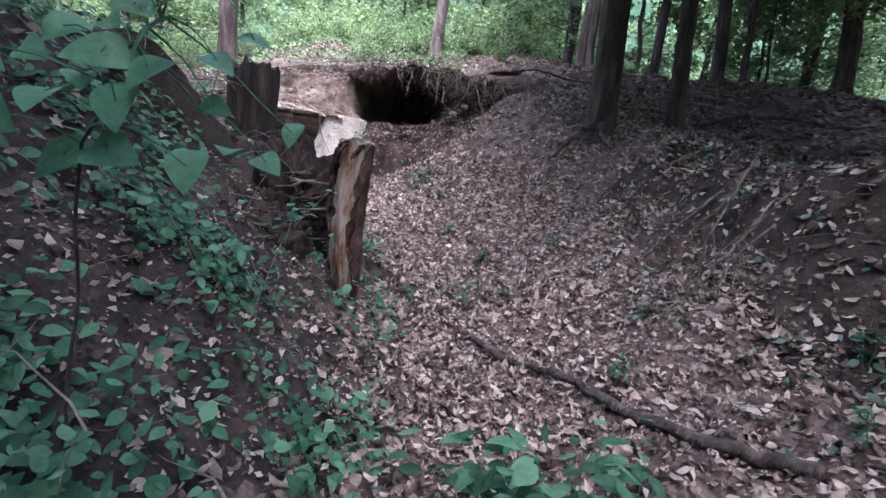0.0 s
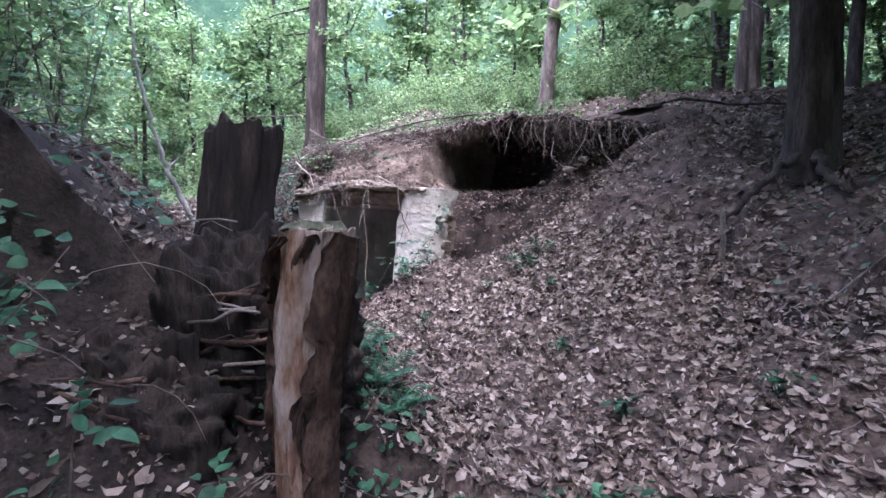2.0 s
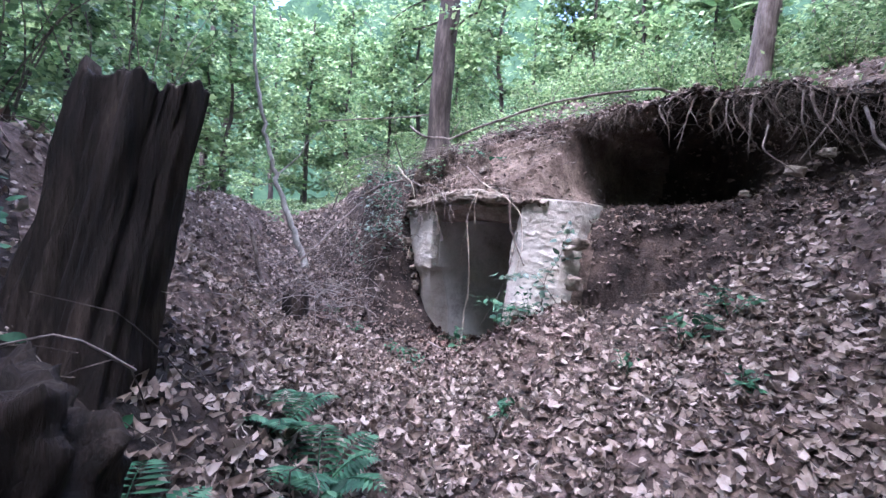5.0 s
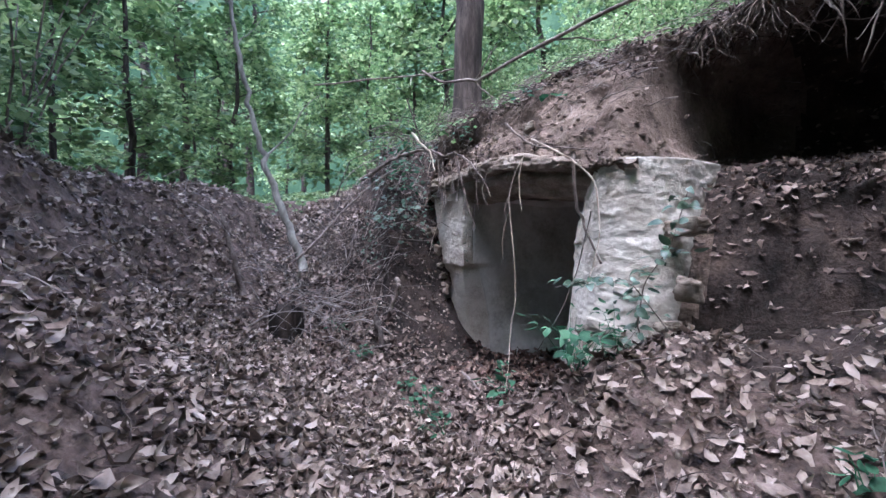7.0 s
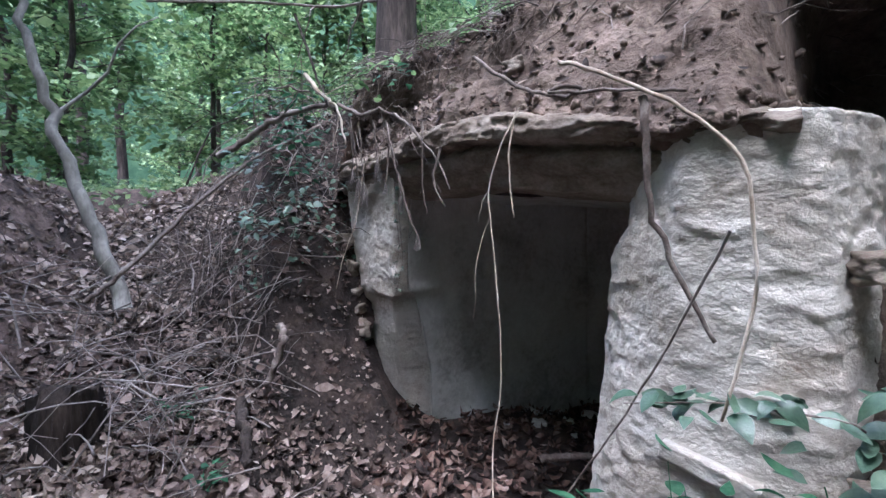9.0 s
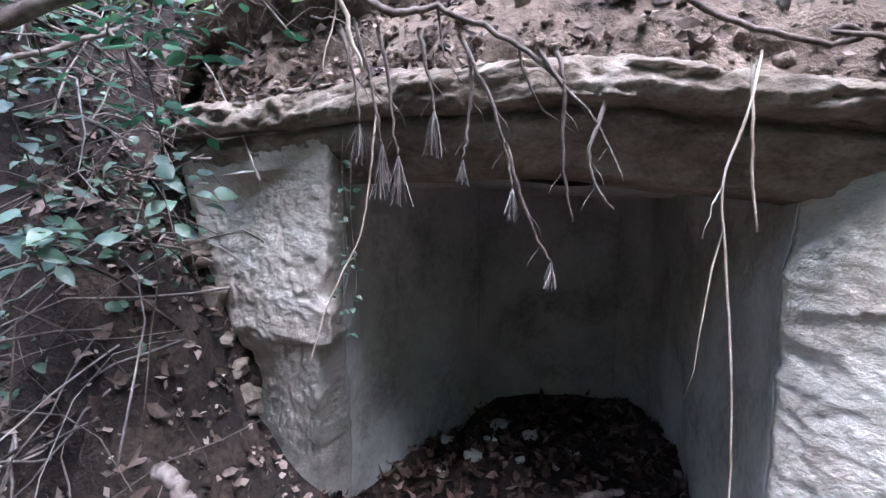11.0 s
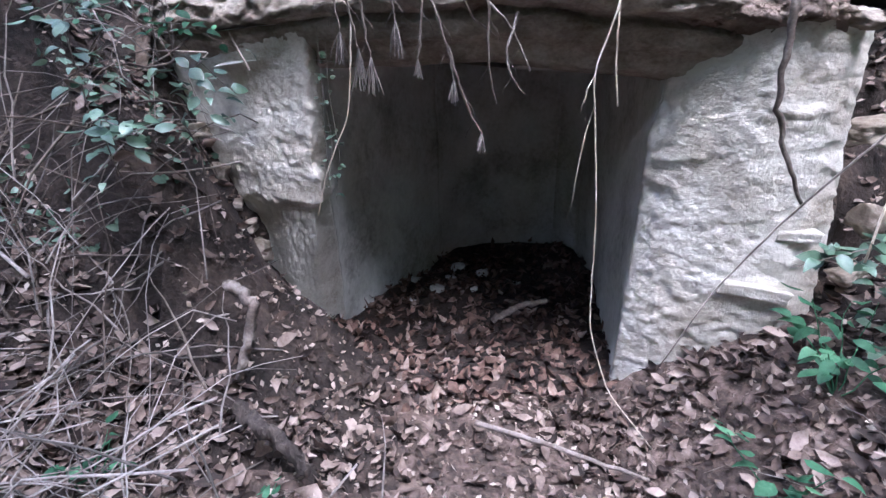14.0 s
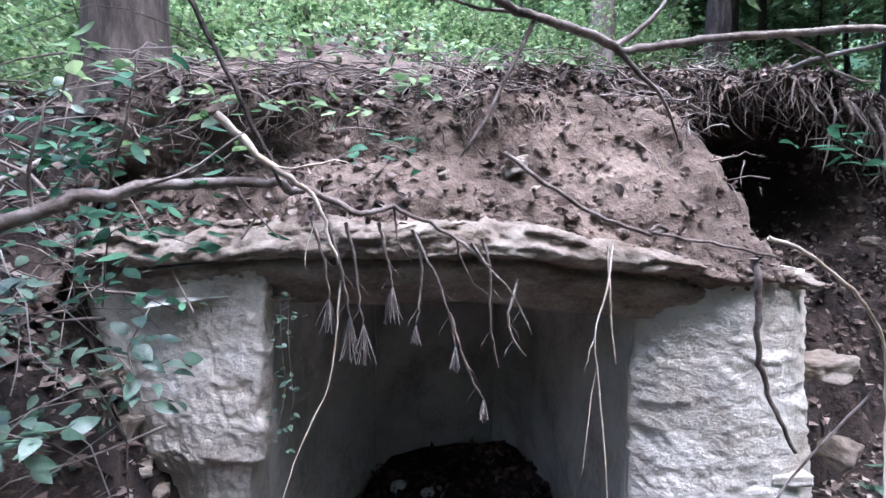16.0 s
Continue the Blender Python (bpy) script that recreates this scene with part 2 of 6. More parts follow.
def plateau(x, y):
    north = 2.37 + 0.43 * (y - 7.2)
    north = smin(north, 4.7 + 0.02 * (y - 12), 0.8)
    north = north - 0.28 * np.clip(-3.5 - x, 0, 6) - 0.03 * np.clip(x - 3, 0, 30)
    low = 2.3 - 0.75 * step(-1, 2, x) + 0.1 * np.clip(x - 2.5, 0, 8)
    return -smin(-north, -low, 0.5)


def ground(x, y, rough=True):
    x, y = np.broadcast_arrays(np.asarray(x, float), np.asarray(y, float))
    d, z, left = gully(x, y)
    d = np.sqrt(d * d + 0.09) - 0.3
    rise_r = 0.25 * d + 0.14 * d * d + 0.32 * step(1.7, 2.05, d + 0.25 * vnoise(x * 1.7, y * 1.7, 0, 51)) * step(6.4, 5.4, y) * step(1.2, 1.6, x)
    rise_l = 0.3 * d + (0.24 + 0.34 * step(-3.9, -4.6, x)) * d * d
    rise = left * rise_l + (1 - left) * rise_r
    bank = step(brow_y(x) - 0.15, brow_y(x) + 0.6, y) * 3.0
    bank = bank + 0.3 * step(-2.7, -1.9, x) * step(7.0, 7.7, y) * step(-1.0, -1.5, x)
    bank = bank + 0.45 * step(8.3, 8.95, y) * step(-4.15, -4.5, x) * step(-6.5, -5.2, x) + 0.3 * np.exp(-((x + 4.25) / 0.35) ** 2 - ((y - 8.75) / 0.4) ** 2)
    h = smin(z + rise + bank, plateau(x, y), 0.35)
    h = h + 0.06 * np.exp(-((x + 3.98) / 0.2) ** 2 - ((y - 8.85) / 0.3) ** 2)
    h = h + 0.11 * fbm(x, y, 0, 2.6, 3, 19) * step(1.2, 1.7, x) * step(7.0, 6.2, y) * step(1.0, 1.7, d)
    h = h + 0.1 * fbm(x, y, 0, 3.0, 3, 17) * step(8.3, 8.7, y) * step(10.2, 9.6, y) * step(-4.3, -4.6, x) * step(-6.5, -6, x)
    if rough:
        h = h + 0.10 * fbm(x, y, 0, 0.8, 3, 3) * np.clip(d, 0.3, 1.3) + 0.05 * fbm(x, y, 0, 2.2, 2, 13) * np.clip(d - 0.3, 0, 1) + 0.025 * fbm(x, y, 0, 4.0, 3, 9)
    return h


def chamber_floor(x, y):
    heap = 0.62 * np.exp(-((x + 4.32) / 0.3) ** 2) * step(9.9, 9.3, y)
    return 0.54 - 0.14 * step(8.7, 9.6, y) - 0.05 * step(9.6, 10.8, y) + 0.05 * fbm(x, y, 0, 2, 3, 41) + heap


def under_bank(x, y):
    """True where the cut bank and the rock front stand in place of the sheet."""
    tomb = (x > -4.26) & (x < -1.62) & (y > face_y(x) + 0.05)
    right = (x >= -1.62) & (x < 2.0) & (y > brow_y(x) - 0.3)
    return (tomb | right) & (y < brow_y(x) + 0.75)


# ---- ground sheet ----
def axis(a, b, pitch, reach):
    mid = np.arange(a, b, pitch)
    out = pitch * 1.25 ** np.arange(1, 60)
    out = np.cumsum(out)
    out = out[out < reach]
    return np.concatenate([a - out[::-1], mid, b - pitch + out])


def build_ground():
    xs, ys = axis(-7, 4.5, 0.075, 400), axis(-1.2, 11.5, 0.075, 400)
    gx, gy = np.meshgrid(xs, ys, indexing="ij")
    gz = ground(gx, gy)
    verts = np.stack([gx, gy, gz], -1).reshape(-1, 3)
    hole = under_bank(gx, gy)
    nv = len(ys)
    faces = []
    for f in grid_faces(len(xs), nv):
        i, j = divmod(f[0], nv)
        if hole[i, j] and hole[i + 1, j] and hole[i, j + 1] and hole[i + 1, j + 1]:
            continue
        faces.append(f)
    ob = piece("ground", verts, faces, M_MOULD)
    ob.data.materials.append(M_SOIL)
    d = gully(gx, gy)[0]
    jx, jy = gx + 0.5 * fbm(gx, gy, 0, 0.9, 3, 91), gy + 0.7 * fbm(gx, gy, 0, 0.7, 3, 92)
    bare = (((jx < -0.5) & (jy < 4.9) & (d > 0.7)) | ((jx > 1.4) & (jy < 6) & (d > 1.7)) | (jy < -0.9) | ((gx > -1.7) & (gx < -0.3) & (gy > 7.7)) | ((gx < -3.6) & (gx > -6.5) & (gy > 7.9) & (gy < 9.8))).reshape(-1)
    ob.data.polygons.foreach_set("material_index", [int(bare[f[0]]) for f in faces])
    return tagged(ob, "dark forest soil of a leaf-filled gully", "ground", kind="structure")


build_ground()


# ---- cut bank above and beside the rock front ----
def build_bank():
    xs = np.arange(-4.75, 2.35, 0.035)
    n = 120
    rows = []
    for x in xs:
        yb, zt, yf = float(brow_y(x)), float(brow_z(x)), float(face_y(x))
        gz = float(ground(x, yb - 0.45))
        back = float(ground(x, yb + 1.35)) - 0.03
        zc = float(crack_z(x))
        low = float(step(-2.8, -2.2, x))
        tomb = [(yf + 0.34, zc), (yf + 0.16 - 0.16 * low, zc + 0.12 - 0.06 * low), (yf + 0.21 - 0.15 * low, zc + 0.22 - 0.06 * low), (yf + 0.32 - 0.05 * low, zc + 0.42), (yb - 0.12, 2.98), (yb - 0.03, 3.1), (yb + 0.05, zt), (yb + 0.5, zt + 0.12), (yb + 1.35, back)]
        deep = 0.22 + 0.95 * float(step(-2.0, -1.5, x) * step(-0.35, -0.8, x)) + 0.55 * math.exp(-((x + 0.45) / 0.22) ** 2)
        holl = [(yb - 0.5, gz - 0.25), (yb - 0.2, 2.05), (yb + 0.12, 2.3), (yb + 0.2 + deep, 2.36), (yb + 0.25 + deep, 3.0), (yb + 0.2 + 0.4 * deep, zt - 0.09), (yb + 0.02 - 0.2 * float(step(-1.7, -1.2, x) * step(0.3, -0.4, x)) + 0.06 * float(vnoise(x * 1.7, 1, 0, 4)), zt - 0.1 + 0.05 * float(vnoise(x * 2.1, 2, 0, 4))), (yb + 0.22, zt + 0.06), (yb + 1.35, back)]
        plain = [(yb - 0.5, gz - 0.25), (yb - 0.35, gz + 0.05), (yb - 0.12, 2.3), (yb + 0.02, 2.5), (yb + 0.1, 2.75), (yb + 0.08, 2.9), (yb + 0.02, zt - 0.06), (yb + 0.4, zt + 0.08), (yb + 1.35, back)]
        a = float(step(-2.0, -1.5, x))
        b = float(step(-0.6, 0.5, x + 0.25 * vnoise(x * 4, 0, 0, 5)))
        p = (np.array(tomb) * (1 - a) + np.array(holl) * a) * (1 - b) + np.array(plain) * b
        if x < -4.4:
            p[:, 1] = np.minimum(p[:, 1], p[:, 1] * (1 - (-4.4 - x) / 0.35) + (ground(np.full(9, x), p[:, 0]) - 0.1) * (-4.4 - x) / 0.35)
        k = np.linspace(0, len(p) - 1, n)
        rows.append(np.stack([np.full(n, x), np.interp(k, np.arange(len(p)), p[:, 0]), np.interp(k, np.arange(len(p)), p[:, 1])], -1))
    v = np.array(rows)
    soft = v.copy()
    for _ in range(3):
        soft[:, 1:-1] = (soft[:, :-2] + 2 * soft[:, 1:-1] + soft[:, 2:]) / 4
    for _ in range(3):
        soft[1:-1] = (soft[:-2] + 2 * soft[1:-1] + soft[2:]) / 4
    v = soft
    x, y, z = v[..., 0], v[..., 1], v[..., 2]
    k = (np.arange(n) / (n - 1))[None, :]
    free = step(-2.0, -1.5, x) * step(1.6, 0.9, x)
    late = step(0.72, 0.92, k) * (1 - free) + step(0.9, 1.0, k) * free
    v[..., 2] = v[..., 2] * (1 - late) + (ground(v[..., 0], v[..., 1]) - 0.02 * step(0.9, 1, np.arange(n) / (n - 1)) + 0.01) * late
    x, y, z = v[..., 0], v[..., 1], v[..., 2]
    edge = np.clip(np.arange(n) / 6, 0, 1) * np.clip((0.9 * n - np.arange(n)) / 14, 0, 1)
    torn = step(-1.7, -1.2, x) * step(2.0, 1.2, x)
    v[..., 1] += edge * ((0.07 + 0.03 * torn) * fbm(x, y, z, 1.5, 3, 21) + 0.06 * torn * fbm(x, y, z, 4.5, 3, 22) + 0.03 * fbm(x, y, z, 9, 4, 5))
    v[..., 2] += edge * (0.04 * fbm(x, y, z, 2.2, 3, 31) + 0.03 * fbm(x, y, z, 11, 4, 6))
    global BANK
    BANK = v
    faces = grid_faces(len(xs), n)
    ob = piece("bank", v.reshape(-1, 3), faces, M_BANK)
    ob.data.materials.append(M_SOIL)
    # brown soil right of the pillar, set darker to paint in the overhang's shade
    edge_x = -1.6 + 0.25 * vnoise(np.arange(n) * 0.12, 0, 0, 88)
    shaded_soil = (v[..., 0] > edge_x[None, :] + 0.35 * step(0.25, 0.4, np.arange(n) / n)[None, :]) & (np.arange(n)[None, :] < 0.9 * n)
    ob.data.polygons.foreach_set("material_index", [int(shaded_soil[divmod(f[0], n)]) for f in faces])
    return tagged(ob, "eroded sandy earth bank with an undercut hollow", "bank", kind="structure")


build_bank()


# ---- the rock front and the chamber ----
def slab(corners, z0, z1, pitch, amp, seed, ledges=0.0, wave=0.0, tilt=0.0):
    """A rough block over a plan outline; a corner may be a function of z."""
    nz = max(3, int((z1 - z0) / pitch))
    zs = np.linspace(z0, z1, nz)

    def at(c, z):
        return np.array(c(z) if callable(c) else c, float)

    loop = []
    for a, b in zip(corners, corners[1:] + corners[:1]):
        m = max(2, int(np.linalg.norm(at(b, z1) - at(a, z1)) / pitch))
        loop.append((a, b, m))
    cols = []
    for a, b, m in loop:
        for i in range(m):
            cols.append([(*(at(a, z) * (1 - i / m) + at(b, z) * (i / m)), z) for z in zs])
    v = np.array(cols)
    cx = v[..., :2].mean((0, 1))
    x, y, z = v[..., 0], v[..., 1], v[..., 2]
    nrm = v[..., :2] - cx
    nrm /= np.linalg.norm(nrm, axis=-1, keepdims=True) + 1e-9
    warp = 0.8 * vnoise(x * 2, y * 2, z, seed)
    bed = np.floor(z * 12 + warp)
    cell = np.floor((x - y) * 5 + 3 * lattice(bed, 0 * bed, 0 * bed, seed + 5) + vnoise(x * 5, y * 5, z * 5, seed + 2))
    block = lattice(bed, cell, 0 * bed, seed + 1)
    chip = np.abs(fbm(x, y, z * 2.4, 7, 3, seed + 7))
    rare = np.clip(fbm(x, y, z, 2.2, 2, seed + 9) * 2.5 + 0.15, 0, 1)
    g = amp * (0.5 * fbm(x, y, z * 1.4, 3.0, 2, seed) + 0.14 * fbm(x, y, z * 1.8, 24, 3, seed + 3) + 0.5 * np.round(4.5 * fbm(x, y, z * 2.4, 5.5, 3, seed + 3)) / 4.5 - 0.3 * rare * np.clip(0.12 - chip, 0, 1) / 0.12) + ledges * block * (0.3 + 0.6 * rare)
    v[..., :2] += nrm * g[..., None]
    v[..., 2] += 0.3 * amp * fbm(x, y, z, 6, 2, seed + 8) + wave * fbm(x, y, 0, 2.2, 3, seed + 4) - tilt * np.clip(x + 3.2, 0, 2)
    nl = len(cols)
    faces = grid_faces(nl, nz, True)
    verts = v.reshape(-1, 3)
    top = len(verts)
    verts = np.concatenate([verts, [v[:, -1].mean(0)], [v[:, 0].mean(0)]])
    for i in range(nl):
        j = (i + 1) % nl
        faces.append((i * nz + nz - 1, j * nz + nz - 1, top))
        faces.append((j * nz, i * nz, top + 1))
    return verts, faces


doorway = thing("rock_doorway", (-3.0, 8.6, 0.5), label="pale rough sandstone doorway cut into the earth bank", category="doorway")


def under(parent, name, vf, mat, label=""):
    return piece(name, vf[0] - np.array(parent.location), vf[1], mat, parent, label)


def upright(*levels):
    """A plan point that wanders with height, from (z, x, y) levels."""
    zs, xs, ys = zip(*levels)
    return lambda z: (np.interp(z, zs, xs), np.interp(z, zs, ys))


# stations along the cut rock: round the left pillar, through the chamber, round the right pillar
CUT = [(upright((0.0, -4.62, 9.6), (2.3, -4.8, 9.6)), "left"),
       (upright((0.3, -4.26, 9.32), (1.1, -4.25, 9.24), (1.38, -4.28, 9.22), (1.42, -4.33, 9.2), (1.7, -4.42, 9.2), (1.9, -4.47, 9.21), (2.3, -4.56, 9.22)), "left"),
       (upright((0.3, -4.12, 9.3), (0.9, -4.12, 9.2), (1.2, -4.1, 9.12), (1.45, -4.1, 9.075), (1.48, -4.12, 9.045), (1.66, -4.14, 9.05), (2.3, -4.16, 9.07)), "left"),
       (upright((0.3, -3.95, 9.4), (0.9, -3.97, 9.22), (1.2, -3.94, 9.09), (1.45, -3.915, 9.025), (1.475, -3.86, 8.98), (1.62, -3.85, 8.96), (1.68, -3.9, 8.98), (1.8, -3.88, 8.97), (2.0, -3.87, 8.97), (2.3, -3.85, 8.95)), "left"),
       (upright((0.3, -3.88, 9.5), (0.9, -3.87, 9.43), (1.45, -3.87, 9.22), (1.5, -3.83, 9.1), (1.65, -3.83, 9.08), (2.3, -3.81, 9.07)), "left"),
       (upright((0.3, -3.84, 9.62), (1.2, -3.82, 9.55), (1.7, -3.83, 9.4), (2.3, -3.78, 9.35)), "west"),
       (upright((0.3, -3.5, 10.2), (1.2, -3.52, 10.2), (2.3, -3.45, 10.15)), "west"),
       (upright((0.3, -3.06, 10.82), (2.3, -3.1, 10.7)), "west"),
       (upright((0.3, -2.85, 11.0), (2.3, -2.85, 10.9)), "north"),
       (upright((0.3, -1.85, 11.05), (2.3, -1.9, 10.95)), "north"),
       (upright((0.3, -1.68, 10.8), (2.3, -1.75, 10.7)), "east"),
       (upright((0.3, -1.83, 10.1), (1.3, -1.86, 10.1), (2.3, -1.95, 10.0)), "east"),
       (upright((0.3, -2.1, 9.25), (1.4, -2.1, 9.25), (2.3, -2.12, 9.2)), "east"),
       (upright((0.3, -2.28, 8.8), (1.4, -2.25, 8.8), (1.8, -2.24, 8.84), (2.3, -2.18, 8.84)), "east"),
       (upright((0.3, -2.44, 8.5), (0.66, -2.43, 8.49), (1.0, -2.41, 8.51), (1.5, -2.39, 8.545), (1.84, -2.38, 8.57), (1.9, -2.35, 8.58), (1.97, -2.32, 8.6), (2.11, -2.31, 8.6), (2.3, -2.25, 8.6)), "right"),
       (upright((0.3, -2.36, 8.38), (1.0, -2.34, 8.39), (1.5, -2.31, 8.4), (1.9, -2.29, 8.42), (2.0, -2.27, 8.46), (2.3, -2.2, 8.45)), "right"),
       (upright((0.3, -2.12, 8.25), (1.4, -2.15, 8.27), (2.3, -2.08, 8.25)), "right"),
       (upright((0.3, -1.85, 8.18), (1.2, -1.88, 8.2), (2.3, -1.86, 8.22)), "right"),
       (upright((0.3, -1.62, 8.2), (1.4, -1.68, 8.24), (1.8, -1.71, 8.27), (2.3, -1.75, 8.27)), "right"),
       (upright((0.3, -1.5, 8.45), (2.3, -1.6, 8.48)), "right"),
       (upright((0.3, -1.4, 8.9), (2.3, -1.5, 8.9)), "right")]


def weather(u, z, x, y, seed):
    """Relief of split, tool-dressed sandstone: broad swells, ledges that shade their underside, pits, cuts and cracks."""
    swell = 0.012 * fbm(x, y, z, 1.9, 2, seed)
    bed = z * 7.5 + 0.8 * fbm(u, z, 0, 1.4, 3, seed + 1)
    row = np.floor(bed)
    lift = bed - row
    cell = np.floor(u * 5.5 + 4 * lattice(row, 0 * row, 0 * row, seed + 2) + 0.7 * vnoise(u * 6, z * 9, 0, seed + 3))
    proud = np.clip(lattice(row, cell, 0 * row, seed + 4) * 2.2 - 1.15, 0, 1)
    ledge = 0.012 * proud * np.clip(1.2 - 1.7 * lift, 0, 1)
    fine_bed = z * 21 + 0.9 * fbm(u, z, 0, 2.2, 2, seed + 5)
    fr = np.floor(fine_bed)
    fcell = np.floor(u * 13 + 5 * lattice(fr, 0 * fr, 0 * fr, seed + 6) + 0.8 * vnoise(u * 9, z * 30, 0, seed + 15))
    chip = 0.0045 * np.clip(2.4 * lattice(fr, fcell, 0 * fr, seed + 7) - 1.3, 0, 1) * (1 - (fine_bed - fr))
    pits = -0.014 * np.clip(fbm(u, z * 1.3, 0, 9, 3, seed + 8) - 0.5, 0, 1) - 0.006 * np.clip(fbm(u, z * 1.4, 0, 27, 2, seed + 12) - 0.3, 0, 1)
    cut = -0.005 * np.clip(fbm(u * 3.2, z * 0.75 + u * 0.6, 0, 6, 2, seed + 9) - 0.35, 0, 1)
    split = u * 1.0 + 0.1 * z + 0.05 * fbm(z, 0 * z, 0, 5, 3, seed + 10)
    crack = -0.012 * np.clip(0.006 - np.abs(split - np.round(split * 1.7) / 1.7), 0, 1) / 0.006 * np.clip(3 * vnoise(u * 1.3, z * 1.5, 0, seed + 14), 0, 1)
    grain = 0.0045 * fbm(u, z * 1.3, 0, 30, 3, seed + 11)
    quiet = step(0.0, 0.25, u) * step(0.0, 0.45, u.max() - u)
    ledge = ledge * quiet * step(2.05, 1.9, z)
    return swell + ledge + chip + pits + cut + crack + grain


def thick_sheet(v, nrm, back):
    """Front grid, a copy set back by a thickness, and a rim between them."""
    n, m = v.shape[:2]
    k = n * m
    g = grid_faces(n, m)
    rim = [i * m for i in range(n)] + [(n - 1) * m + j for j in range(m)] + [i * m + m - 1 for i in reversed(range(n))] + list(reversed(range(m)))
    faces = [tuple(reversed(q)) for q in g] + [tuple(i + k for i in q) for q in g]
    faces += [(a, b, b + k, a + k) for a, b in zip(rim, rim[1:] + rim[:1]) if a != b]
    return np.concatenate([v.reshape(-1, 3), (v - nrm * back).reshape(-1, 3)]), faces


def build_cut_rock():
    zs = np.concatenate([np.arange(-0.1, 0.5, 0.05), np.arange(0.5, 2.3, 0.0105)])
    base = np.array([[p(z) for z in zs] for p, _ in CUT])
    ks, tags = [], []
    for k in range(len(CUT) - 1):
        tag = CUT[k + 1][1] if CUT[k][1] != CUT[k + 1][1] and CUT[k + 1][1] in ("west", "north", "east") else CUT[k][1]
        pitch = 0.0105 if tag in ("left", "right") else 0.03
        count = max(2, int(np.linalg.norm(base[k + 1, -1] - base[k, -1]) / pitch))
        ks += [k + i / count for i in range(count)]
        tags += [tag] * count
    ks, tags = np.array(ks + [len(CUT) - 1]), np.array(tags + [CUT[-1][1]])
    v = np.zeros((len(ks), len(zs), 3))
    lo = np.minimum(ks.astype(int), len(CUT) - 2)
    w = (ks - lo)[:, None, None]
    v[..., :2] = base[lo] * (1 - w) + base[lo + 1] * w
    v[..., 2] = zs
    for _ in range(4):
        v[1:-1, :, :2] = (v[:-2, :, :2] + 2 * v[1:-1, :, :2] + v[2:, :, :2]) / 4
    nrm = np.cross(np.gradient(v, axis=0), np.gradient(v, axis=1))
    nrm /= np.linalg.norm(nrm, axis=-1, keepdims=True) + 1e-9
    u = np.concatenate([[0], np.cumsum(np.linalg.norm(np.diff(v[:, -1], axis=0), axis=1))])[:, None] + 0 * v[..., 2]
    x, y, z = v[..., 0], v[..., 1], v[..., 2]
    front = np.isin(tags, ("left", "right")).astype(float)
    for _ in range(12):
        front[1:-1] = (front[:-2] + front[1:-1] + front[2:]) / 3
    amount = front[:, None] * np.where(x < -3, 0.3 + 0.7 * step(0.8, 1.2, z), 1)
    smooth_wall = 0.028 * fbm(x, y, z, 1.5, 3, 3) + 0.006 * fbm(x, y, z, 7, 3, 4) - 0.012 * np.clip(fbm(x + y, z, 0, 5, 3, 5) - 0.45, 0, 1)
    relief = amount * weather(u, z, x, y, 31) + (1 - amount) * smooth_wall
    v = v + nrm * relief[..., None]
    for tag, name, label in (("left", "pillar", "weathered cream sandstone pillar with a jutting ledge"), ("right", "pillar", "broad cream sandstone pillar with flakes and chisel marks"),
                             ("west", "wall_west", "grey smooth-hewn chamber wall"), ("north", "wall_north", "shadowed rear wall of the rock chamber"), ("east", "wall_east", "grey smooth-hewn chamber wall")):
        idx = np.where(tags == tag)[0]
        idx = np.concatenate([idx, [idx[-1] + 1]]) if idx[-1] + 1 < len(ks) else idx
        vf = thick_sheet(v[idx], nrm[idx], 0.12)
        if name == "pillar":
            under(doorway, name, vf, M_ROCK, label)
        else:
            tagged(piece(name, vf[0], vf[1], M_WALL), label, "wall", kind="structure")


build_cut_rock()


